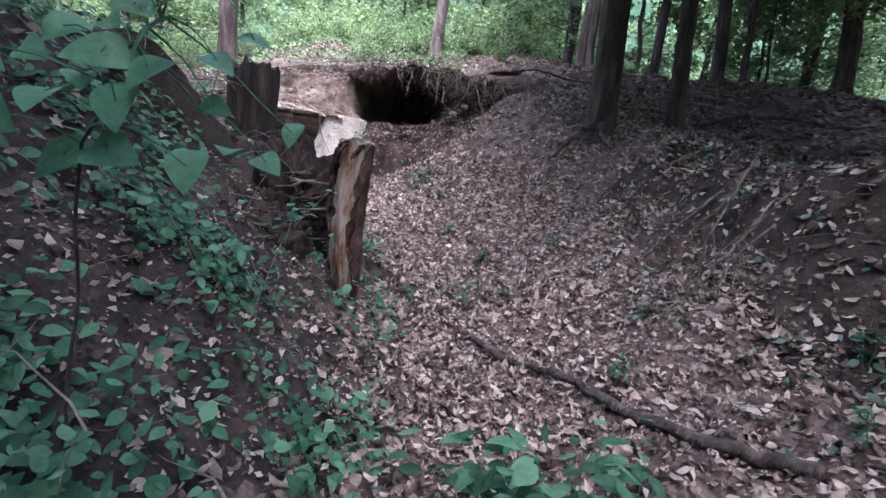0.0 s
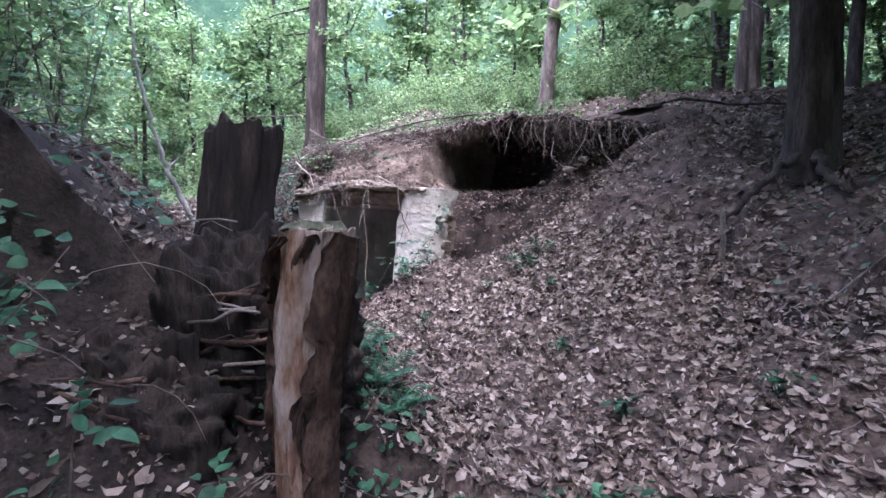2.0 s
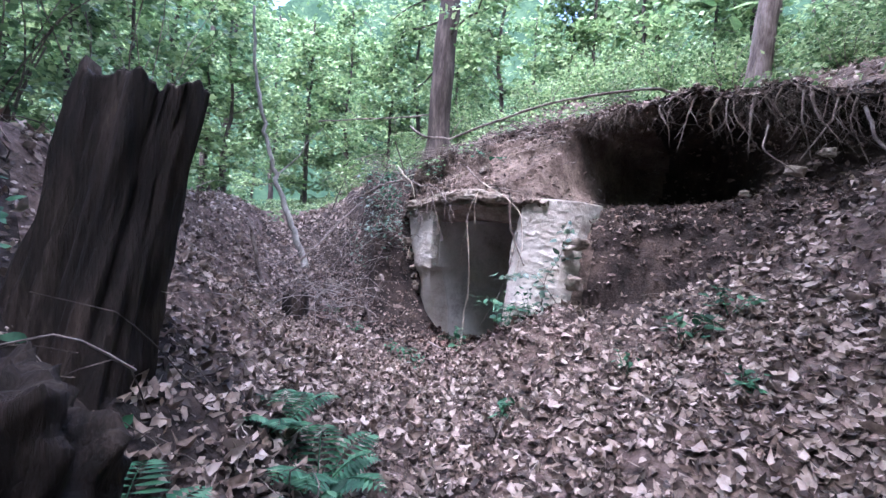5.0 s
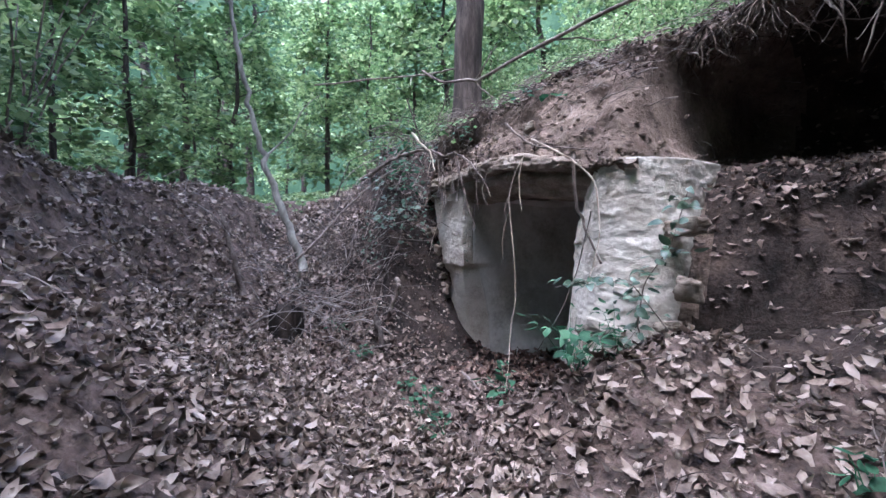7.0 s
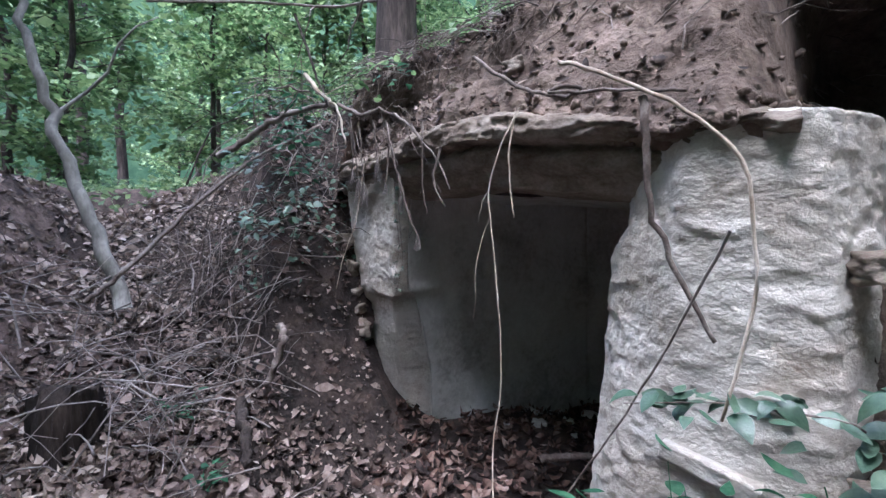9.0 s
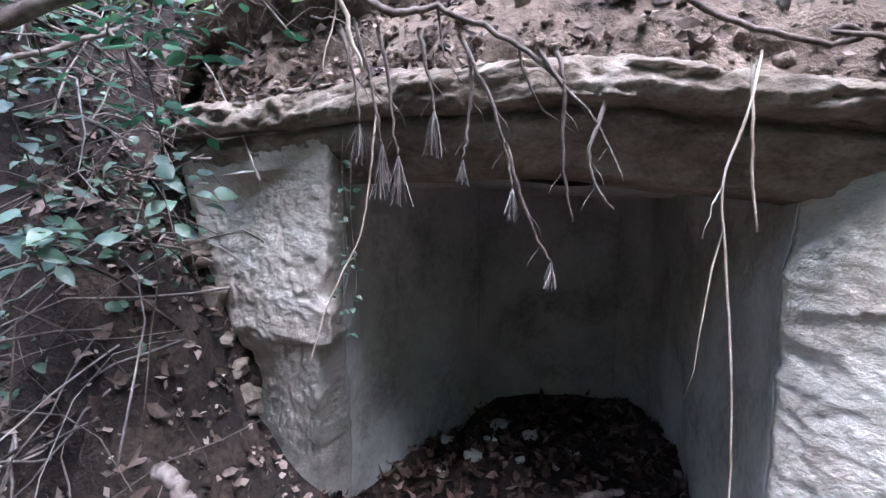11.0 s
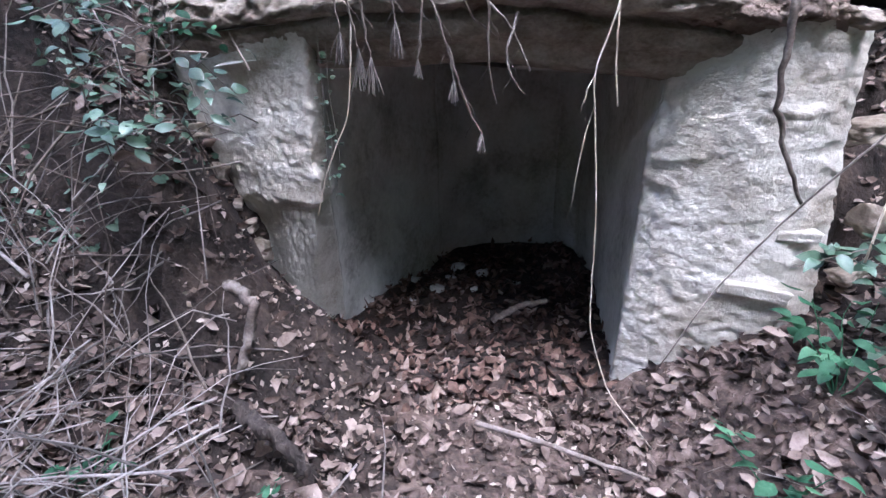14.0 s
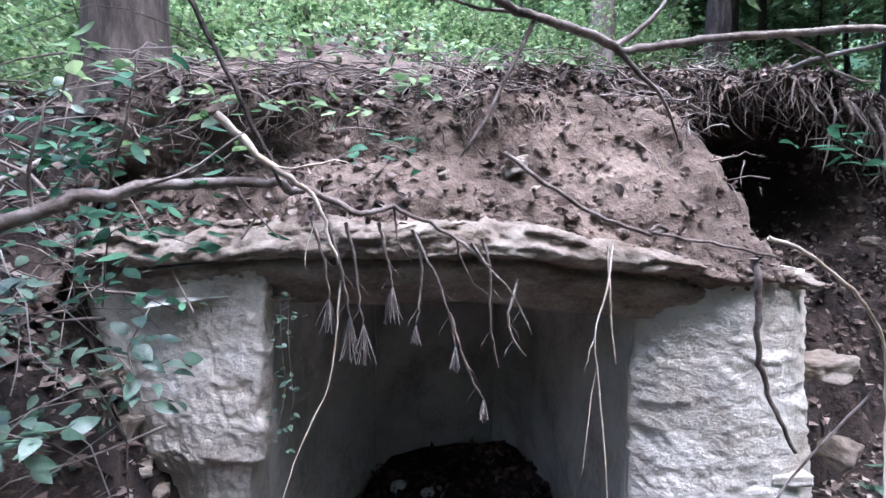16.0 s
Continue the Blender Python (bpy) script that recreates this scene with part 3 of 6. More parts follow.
def build_lintel():
    """Two bedded layers with an open joint between them, crumbling at the lip."""
    xs = np.arange(-4.72, -1.8, 0.011)
    prof = np.array([(0.8, -0.12), (0.5, -0.2), (0.3, -0.2), (0.23, -0.18), (0.2, -0.12), (0.13, -0.09), (0.1, -0.03), (0.12, -0.005), (0.13, 0.008), (0.02, 0.016), (0.0, 0.05), (0.015, 0.1), (0.05, 0.135), (0.14, 0.17), (0.4, 0.18)])
    run = np.concatenate([[0], np.cumsum(np.linalg.norm(np.diff(prof, axis=0), axis=1))])
    t = np.arange(0, run[-1], 0.0105)
    dy, dz = np.interp(t, run, prof[:, 0]), np.interp(t, run, prof[:, 1])
    x = np.repeat(xs[:, None], len(t), 1)
    thin = 1 - 0.5 * step(-2.75, -2.15, x)
    z = crack_z(x) + np.where(dz[None, :] > 0.02, 0.02 + (dz[None, :] - 0.02) * thin, dz[None, :]) + 0.016 * fbm(xs, 0, 0, 2.3, 3, 51)[:, None]
    y = face_y(x) + dy[None, :]
    upper = step(0.0, 0.02, dz)[None, :]
    lower = 1 - upper
    lip = step(0.35, 0.2, dy)[None, :]
    # the lip broke away in plates, the soffit stayed smooth
    bite = np.clip(np.round(3 * fbm(x, z * 1.5, 0, 3.2, 2, 53)) / 3 + 0.25, 0, 1) * 0.04 + 0.03 * np.clip(fbm(x, z * 2, 0, 14, 3, 54), 0, 1)
    row = np.floor(z * 22 + 1.2 * fbm(x, 0, 0, 2.0, 2, 55))
    plate = 0.022 * lattice(row, np.floor(x * 4.5 + 3 * lattice(row, 0 * row, 0 * row, 56)), 0 * row, 57)
    y = y + lip * (upper * (bite + plate) + lower * (0.35 * plate + 0.02 * fbm(x, z, 0, 2.5, 2, 58))) + 0.005 * fbm(x, y * 3, z, 30, 3, 59)
    z = z + lip * (0.005 * fbm(x, y, 0, 6, 3, 60) + 0.006 * fbm(x, y, z, 26, 3, 61))
    v = np.stack([x, y, z], -1)
    n, m = v.shape[:2]
    cap = v.copy()
    cap[..., 1] = np.maximum(cap[..., 1], face_y(x) + 0.45)
    cap[..., 2] = np.clip(cap[..., 2], crack_z(x) - 0.03, crack_z(x) + 0.05)
    g = grid_faces(n, m)
    k = n * m
    faces = g + [tuple(reversed([i + k for i in q])) for q in g]
    for i in (0, n - 1):
        faces += [(i * m + j, i * m + j + 1, i * m + j + 1 + k, i * m + j + k) for j in range(m - 1)]
    for j in (0, m - 1):
        faces += [(i * m + j, (i + 1) * m + j, (i + 1) * m + j + k, i * m + j + k) for i in range(n - 1)]
    under(doorway, "lintel", (np.concatenate([v.reshape(-1, 3), cap.reshape(-1, 3)]), faces), M_LINTEL, "brown-stained bedded lintel with an open joint")


build_lintel()


def build_floor_ceiling():
    xs, ys = np.arange(-4.5, -1.3, 0.05), np.arange(8.3, 11.2, 0.05)
    gx, gy = np.meshgrid(xs, ys, indexing="ij")
    gz = chamber_floor(gx, gy)
    gz = np.where(gy < face_y(gx) + 0.1, np.minimum(gz, ground(gx, gy) - 0.02), gz)
    tagged(piece("floor", np.stack([gx, gy, gz], -1).reshape(-1, 3), grid_faces(len(xs), len(ys)), M_SOIL), "earthen chamber floor strewn with rotting leaves", "floor", kind="structure")
    xs, ys = np.arange(-4.3, -1.3, 0.06), np.arange(9.0, 11.3, 0.06)
    gx, gy = np.meshgrid(xs, ys, indexing="ij")
    gz = 2.14 + 0.05 * fbm(gx, gy, 0, 1.5, 3, 43)
    top = np.stack([gx, gy, gz + 0.14], -1).reshape(-1, 3)
    low = np.stack([gx, gy, gz], -1).reshape(-1, 3)
    f = grid_faces(len(xs), len(ys))
    tagged(piece("ceiling", np.concatenate([low, top]), f + [tuple(i + len(low) for i in q) for q in f], M_WALL), "rough rock roof of the chamber", "ceiling", kind="structure")


build_floor_ceiling()


# ---- trunks, stumps ----
def trunk_tube(base, top, r0, r1, n=24, sides=20, flare=1.6, rough=0.16, seed=0, furrow=0.07):
    """A trunk with a flared foot and furrowed bark."""
    p = bend(base, top, n, 0, 0.0015, seed)
    t = np.linspace(0, 1, n)
    h = np.linalg.norm(np.array(top) - np.array(base))
    t = t ** 1.6
    p = np.stack([np.interp(t, np.linspace(0, 1, n), p[:, c]) for c in range(3)], -1)
    rad = (r0 + (r1 - r0) * t) * (1 + (flare - 1) * np.exp(-t * h / 0.22))
    w = np.linspace(0, 2 * math.pi, sides, endpoint=False)
    W, T = np.meshgrid(w, t * h, indexing="xy")
    k = 1 + rough * (0.5 * vnoise(1.6 * np.cos(W) + seed, 1.6 * np.sin(W), T * 0.5, seed)) * (1 + np.exp(-T / 0.3))
    k -= furrow * np.abs(vnoise(7 * np.cos(W), 7 * np.sin(W), T * 2.2, seed + 2)) + furrow * 0.6 * np.abs(vnoise(14 * np.cos(W), 14 * np.sin(W), T * 6, seed + 3))
    R = rad[:, None] * k
    v = np.stack([p[:, 0:1] + R * np.cos(W), p[:, 1:2] + R * np.sin(W), np.broadcast_to(p[:, 2:3], R.shape)], -1).reshape(-1, 3)
    f = [(i * sides + j, i * sides + (j + 1) % sides, (i + 1) * sides + (j + 1) % sides, (i + 1) * sides + j) for i in range(n - 1) for j in range(sides)]
    return v, f


def rooted(x, y, sink=0.15):
    return (x, y, float(ground(x, y)) - sink)


def tree_trunk_only(name, x, y, lean, h, r0, r1, mat, label, seed):
    b = rooted(x, y)
    ob = thing(name, b, label=label, category="tree")
    v, f = trunk_tube((0, 0, 0), (lean[0], lean[1], h), r0, r1, 110, 56, 1.5, 0.2, seed)
    piece("trunk", v, f, mat, ob)
    return ob


tree_trunk_only("tree", 2.36, 7.3, (0.1, 0.1, 0), 9, 0.22, 0.16, M_BARK, "thick dark furrowed oak trunk on the leafy slope", 1)
tree_trunk_only("tree", 3.48, 7.3, (0.05, 0.2, 0), 9, 0.13, 0.09, M_BARK, "slender grey-brown trunk on the shaded slope", 2)
tree_trunk_only("pine_tree", -0.42, 11.4, (0.75, 0.3, 0), 9, 0.14, 0.11, M_PINE, "reddish-grey flaking pine trunk above the bank", 3)


def shell(radius, z0, z1, n, s, amp, seed, arc=(0, 2 * math.pi), jag=0.0, stretch=1.0, centre=lambda t: (0, 0)):
    """An upright rough shell of wood, whole or part of the way round, with a jagged upper rim."""
    full = arc[1] - arc[0] > 6.2
    w = np.linspace(arc[0], arc[1], s, endpoint=not full)
    t = np.linspace(0, 1, n)
    W, T = np.meshgrid(w, t)
    if not full:
        W = W + 0.28 * vnoise(T * 9 * (z1 - z0), 0 * T, 0 * T, seed + 4) + 0.12 * vnoise(T * 26 * (z1 - z0), 0 * T, 0 * T, seed + 5)
    top = z1 + jag * (0.6 * vnoise(2.2 * np.cos(W), 2.2 * np.sin(W), 2, seed + 8) + 0.4 * vnoise(7 * np.cos(W), 7 * np.sin(W), 2, seed + 9))
    Z = z0 + T * (top - z0)
    R = np.interp(T, np.linspace(0, 1, len(radius)), radius)
    R = R * (1 + amp * vnoise(1.8 * np.cos(W), 1.8 * np.sin(W), Z * stretch, seed) - 0.6 * amp * np.abs(vnoise(6 * np.cos(W), 6 * np.sin(W), Z * stretch * 1.6, seed + 1)) + 0.35 * amp * vnoise(16 * np.cos(W), 16 * np.sin(W), Z * 5, seed + 2))
    c = np.array([centre(q) for q in t])
    v = np.stack([R * np.cos(W) + c[:, 0:1], R * np.sin(W) + c[:, 1:2], Z], -1)
    return v


def closed(v):
    n, s = v.shape[:2]
    return v.reshape(-1, 3), [(i * s + j, i * s + (j + 1) % s, (i + 1) * s + (j + 1) % s, (i + 1) * s + j) for i in range(n - 1) for j in range(s)] + [tuple(range((n - 1) * s, n * s))]


def build_snag():
    ob = thing("broken_snag", (-0.73, 3.67, 0.05), label="broken trunk stub with bare pale wood and mossy top", category="tree stump")
    sway = lambda t: (0.1 * t - 0.06 + 0.02 * math.sin(7 * t), -0.05 * t)
    v, f = closed(shell([0.05, 0.07, 0.1, 0.115, 0.13, 0.13], -0.15, 1.55, 150, 80, 0.34, 3, jag=0.025, stretch=1.6, centre=sway))
    piece("trunk", v, f, M_PALE, ob)
    # dark rotten bark on the far side and in strips
    for k, (a0, a1, z0, z1) in enumerate(((-0.85, 1.9, -0.1, 1.53), (1.7, 3.5, 0.2, 1.5), (-1.75, -1.05, 1.2, 1.53), (-2.25, -1.95, 1.3, 1.53), (-3.0, -2.5, 0.8, 1.53), (-1.4, -1.0, 0.5, 1.0), (-2.4, -2.15, 0.2, 0.55))):
        v = shell([0.085, 0.1, 0.125, 0.14, 0.155, 0.15], z0, z1, 60, 24, 0.3, 20 + k, (a0, a1), 0.02, 1.5, sway)
        inner = v.copy()
        inner[..., :2] *= 0.86
        n, s = v.shape[:2]
        m = n * s
        g = grid_faces(n, s)
        faces = g + [tuple(i + m for i in q) for q in g]
        rim = [i * s for i in range(n)] + [(n - 1) * s + j for j in range(s)] + [i * s + s - 1 for i in reversed(range(n))] + list(reversed(range(s)))
        faces += [(a, b, b + m, a + m) for a, b in zip(rim, rim[1:]) if a != b]
        piece("bark_strip", np.concatenate([v.reshape(-1, 3), inner.reshape(-1, 3)]), faces, M_ROT, ob)
    # weathered top
    n, s = 7, 40
    verts = []
    for i in range(n):
        rr = 0.128 * (1 - i / n)
        for j in range(s):
            w = 2 * math.pi * j / s
            q = rr * (1 + 0.12 * float(vnoise(1.4 * math.cos(w), 1.4 * math.sin(w), 1, 4)) + 0.05 * float(vnoise(6 * math.cos(w), 6 * math.sin(w), 1, 5)))
            verts.append((0.04 + q * math.cos(w), -0.05 + q * math.sin(w) * 0.9, 1.57 + 0.02 * float(vnoise(q * 30 * math.cos(w), q * 30 * math.sin(w), 2, 6)) + (0.0 if i else -0.015)))
    piece("moss_cap", verts, [(i * s + j, i * s + (j + 1) % s, (i + 1) * s + (j + 1) % s, (i + 1) * s + j) for i in range(n - 1) for j in range(s)] + [tuple(range((n - 1) * s, n * s)), tuple(range(s))], M_MOSS, ob, "greyish moss-grown broken top")
    return ob


build_snag()


def build_stump():
    ob = thing("burnt_stump", (-1.87, 4.48, 1.05), label="tall charred rotten stump with a jagged hollow top", category="tree stump")
    lean = lambda t: (-0.06 * t, 0.27 * t)
    v = shell([0.32, 0.26, 0.23, 0.215, 0.21, 0.215, 0.21], -0.1, 1.27, 100, 96, 0.26, 5, jag=0.1, stretch=0.7, centre=lean)
    rim = v[-1].copy()
    mid = rim.mean(0)
    inner1 = mid + (rim - mid) * np.array([0.74, 0.74, 1]) - np.array([0, 0, 0.03])
    inner2 = mid + (rim - mid) * np.array([0.6, 0.6, 0.3]) - np.array([0, 0, 0.3])
    v = np.concatenate([v, inner1[None], inner2[None]])
    piece("shell", *closed(v), M_CHAR, ob)
    for k in range(5):
        w = -2.6 + k * 0.75
        a = np.array([0.22 * math.cos(w), 0.22 * math.sin(w), 0.1])
        e = np.array([0.55 * math.cos(w + 0.2), 0.55 * math.sin(w + 0.2), -0.25])
        vv, ff = tube(bend(a, e, 8, -0.05, 0.05, 60 + k), np.linspace(0.075, 0.03, 8), 9, 0.35, k)
        piece("root", vv, ff, M_CHAR, ob)
    return ob


build_stump()


def build_root_mass():
    """The rotten, fibrous foot of an old tree that holds the bank between snag and stump."""
    r = np.random.default_rng(91)
    o = np.array([-1.42, 4.05, 0.7])
    ob = thing("rotten_root_mass", tuple(o), label="dark fibrous rotten wood and roots in the bank", category="tree stump")
    n, s = 110, 170
    th, ph = np.meshgrid(np.linspace(0.02, math.pi - 0.02, n), np.linspace(0, 2 * math.pi, s, endpoint=False), indexing="ij")
    d = np.stack([np.sin(th) * np.cos(ph), np.sin(th) * np.sin(ph), np.cos(th)], -1)
    k = 1 + 0.22 * fbm(d[..., 0], d[..., 1], d[..., 2], 1.5, 2, 5) + 0.12 * vnoise(d[..., 0] * 9, d[..., 1] * 9, d[..., 2] * 2, 6) + 0.09 * fbm(d[..., 0], d[..., 1], d[..., 2] * 2.5, 8, 4, 7)
    v = d * k[..., None] * np.array([0.62, 0.42, 0.72]) + np.array([0, 0, 0.12])
    piece("rotten_core", v.reshape(-1, 3), [(i * s + j, (i + 1) * s + j, (i + 1) * s + (j + 1) % s, i * s + (j + 1) % s) for i in range(n - 1) for j in range(s)], M_CHAR, ob)
    w = v * np.array([-1.0, 0.95, 0.85]) + np.array([-0.28, -0.42, -0.22])
    piece("rotten_core", w.reshape(-1, 3), [(i * s + (j + 1) % s, (i + 1) * s + (j + 1) % s, (i + 1) * s + j, i * s + j) for i in range(n - 1) for j in range(s)], M_CHAR, ob)
    for q in range(30):
        z = r.uniform(-0.45, 0.4)
        a = np.array([r.uniform(0.0, 0.3), -0.74 + r.normal(0, 0.05), z])
        e = np.array([r.uniform(-1.0, -0.45), -0.8 + r.normal(0, 0.08), z - r.uniform(0.0, 0.3)])
        vv, ff = tube(bend(a, e, 9, -0.04, 0.05, 700 + q), np.linspace(r.uniform(0.003, 0.012), 0.003, 9), 6, 0.3, q)
        piece("root", vv, ff, M_ROT, ob)
    for q in range(34):
        z = r.uniform(-0.3, 0.72)
        a = np.array([r.uniform(0.25, 0.6), -0.3 + r.normal(0, 0.05), z])
        e = np.array([r.uniform(-0.75, -0.2), -0.42 + r.normal(0, 0.08), z - r.uniform(0.0, 0.35)])
        vv, ff = tube(bend(a, e, 9, -0.04, 0.05, 900 + q), np.linspace(r.uniform(0.004, 0.018), 0.004, 9), 6, 0.3, q)
        piece("root", vv, ff, M_ROT if q % 3 else M_TWIG, ob)
    return ob


build_root_mass()


# ---- leaves, litter, forest ----
def leaf_shape(length, width, curl, fold):
    """One leaf lying along x, a few faces, with a fold along its rib and a curl."""
    s = np.array([0.0, 0.28, 0.68, 1.0])
    w = np.array([0.0, 0.92, 0.8, 0.0]) * width / 2
    rib = np.stack([s * length, 0 * s, curl * length * (s - 0.5) ** 2 * 2], -1)
    a = rib + np.stack([0 * s, w, fold * w], -1)
    b = rib + np.stack([0 * s, -w, fold * w], -1)
    n = len(s)
    verts = np.concatenate([rib, a, b])
    faces = []
    for i in range(n - 1):
        if i == 0:
            faces += [(0, 1, n + 1), (1, 0, 2 * n + 1)]
        elif i == n - 2:
            faces += [(i, n - 1, n + i), (n - 1, i, 2 * n + i)]
        else:
            faces += [(i, i + 1, n + i + 1, n + i), (i + 1, i, 2 * n + i, 2 * n + i + 1)]
    drop = [n, 2 * n - 1, 2 * n, 3 * n - 1]
    keep = [k for k in range(3 * n) if k not in drop]
    order = {k: i for i, k in enumerate(keep)}
    verts = verts[keep] - np.array([length / 2, 0, 0])
    return verts, [tuple(order[k] for k in f) for f in faces]


def ovate_leaf(width, curl, fold, n=6):
    """A rounded, pointed leaf along x with n stations."""
    s = np.linspace(0, 1, n)
    w = width / 2 * np.sin(np.pi * np.clip(s, 0, 1) ** 0.72) ** 0.8
    rib = np.stack([s - 0.5, 0 * s, curl * (s - 0.4) ** 2], -1)
    a = rib + np.stack([0 * s, w, fold * w], -1)
    b = rib + np.stack([0 * s, -w, fold * w], -1)
    faces = []
    for i in range(n - 1):
        faces += [(i, i + 1, n + i + 1, n + i), (i + 1, i, 2 * n + i, 2 * n + i + 1)]
    return np.concatenate([rib, a, b]), faces


def simple_leaf(width, curl, fold):
    """A leaf of two folded halves, for crowns."""
    v = np.array([(-0.5, 0, 0), (0.5, 0, curl), (-0.05, width / 2, fold + curl), (-0.05, -width / 2, fold + curl)])
    return v, [(0, 1, 2), (1, 0, 3)]


def scatter(shapes, pos, normal, size, rng, tilt=0.3, spin=None):
    """Copies of leaf shapes at places, lying on the given normals, as one list of verts and faces."""
    n = len(pos)
    nrm = normal + rng.normal(0, tilt, (n, 3))
    nrm /= np.linalg.norm(nrm, axis=1)[:, None]
    w = rng.uniform(0, 2 * math.pi, n) if spin is None else spin
    t = np.stack([np.cos(w), np.sin(w), 0 * w], -1)
    t -= nrm * (t * nrm).sum(1)[:, None]
    t /= np.linalg.norm(t, axis=1)[:, None] + 1e-9
    b = np.cross(nrm, t)
    kind = rng.integers(0, len(shapes), n)
    verts, faces, base = [], [], 0
    for k, (sv, sf) in enumerate(shapes):
        idx = np.where(kind == k)[0]
        if not len(idx):
            continue
        sv = np.asarray(sv)
        v = (pos[idx][:, None, :] + size[idx][:, None, None] * (sv[None, :, 0:1] * t[idx][:, None, :] + sv[None, :, 1:2] * b[idx][:, None, :] + sv[None, :, 2:3] * nrm[idx][:, None, :]))
        verts.append(v.reshape(-1, 3))
        m = len(sv)
        off = base + np.arange(len(idx)) * m
        for f in sf:
            faces.append(np.asarray(f)[None, :] + off[:, None])
        base += len(idx) * m
    return np.concatenate(verts), [tuple(q) for f in faces for q in f.tolist()]


def slope_normal(x, y):
    e = 0.06
    gx = (ground(x + e, y) - ground(x - e, y)) / (2 * e)
    gy = (ground(x, y + e) - ground(x, y - e)) / (2 * e)
    n = np.stack([-gx, -gy, np.ones_like(gx)], -1)
    return n / np.linalg.norm(n, axis=1)[:, None]


OAK_PLAIN = [leaf_shape(1, 0.5, 0.3, 0.25), leaf_shape(1, 0.55, -0.25, 0.15), leaf_shape(1, 0.45, 1.1, 0.9), leaf_shape(1, 0.6, 0.15, -0.3), leaf_shape(1, 0.52, -0.8, 0.6)]
jit = np.random.default_rng(3)
OAK_LEAVES = []
for k in range(14):
    lv, lf = OAK_PLAIN[k % 5]
    lv = np.array(lv) * np.array([1, jit.uniform(0.75, 1.35), jit.uniform(0.6, 1.6)]) + jit.normal(0, 1, np.shape(lv)) * np.array([0.06, 0.045, 0.05])
    OAK_LEAVES.append((lv, lf))
FLAT_LEAVES = [leaf_shape(1, 0.55, 0.15, 0.25), leaf_shape(1, 0.5, -0.25, 0.15)]
CLUMP_LEAVES = [simple_leaf(0.62, 0.04, 0.06), simple_leaf(0.5, -0.06, 0.04), simple_leaf(0.7, 0.08, -0.05)]
HEART_LEAVES = [ovate_leaf(0.62, -0.5, 0.2), ovate_leaf(0.5, 0.2, 0.35), ovate_leaf(0.46, -0.8, 0.15), ovate_leaf(0.7, -0.3, -0.2), ovate_leaf(0.42, 0.5, 0.3)]


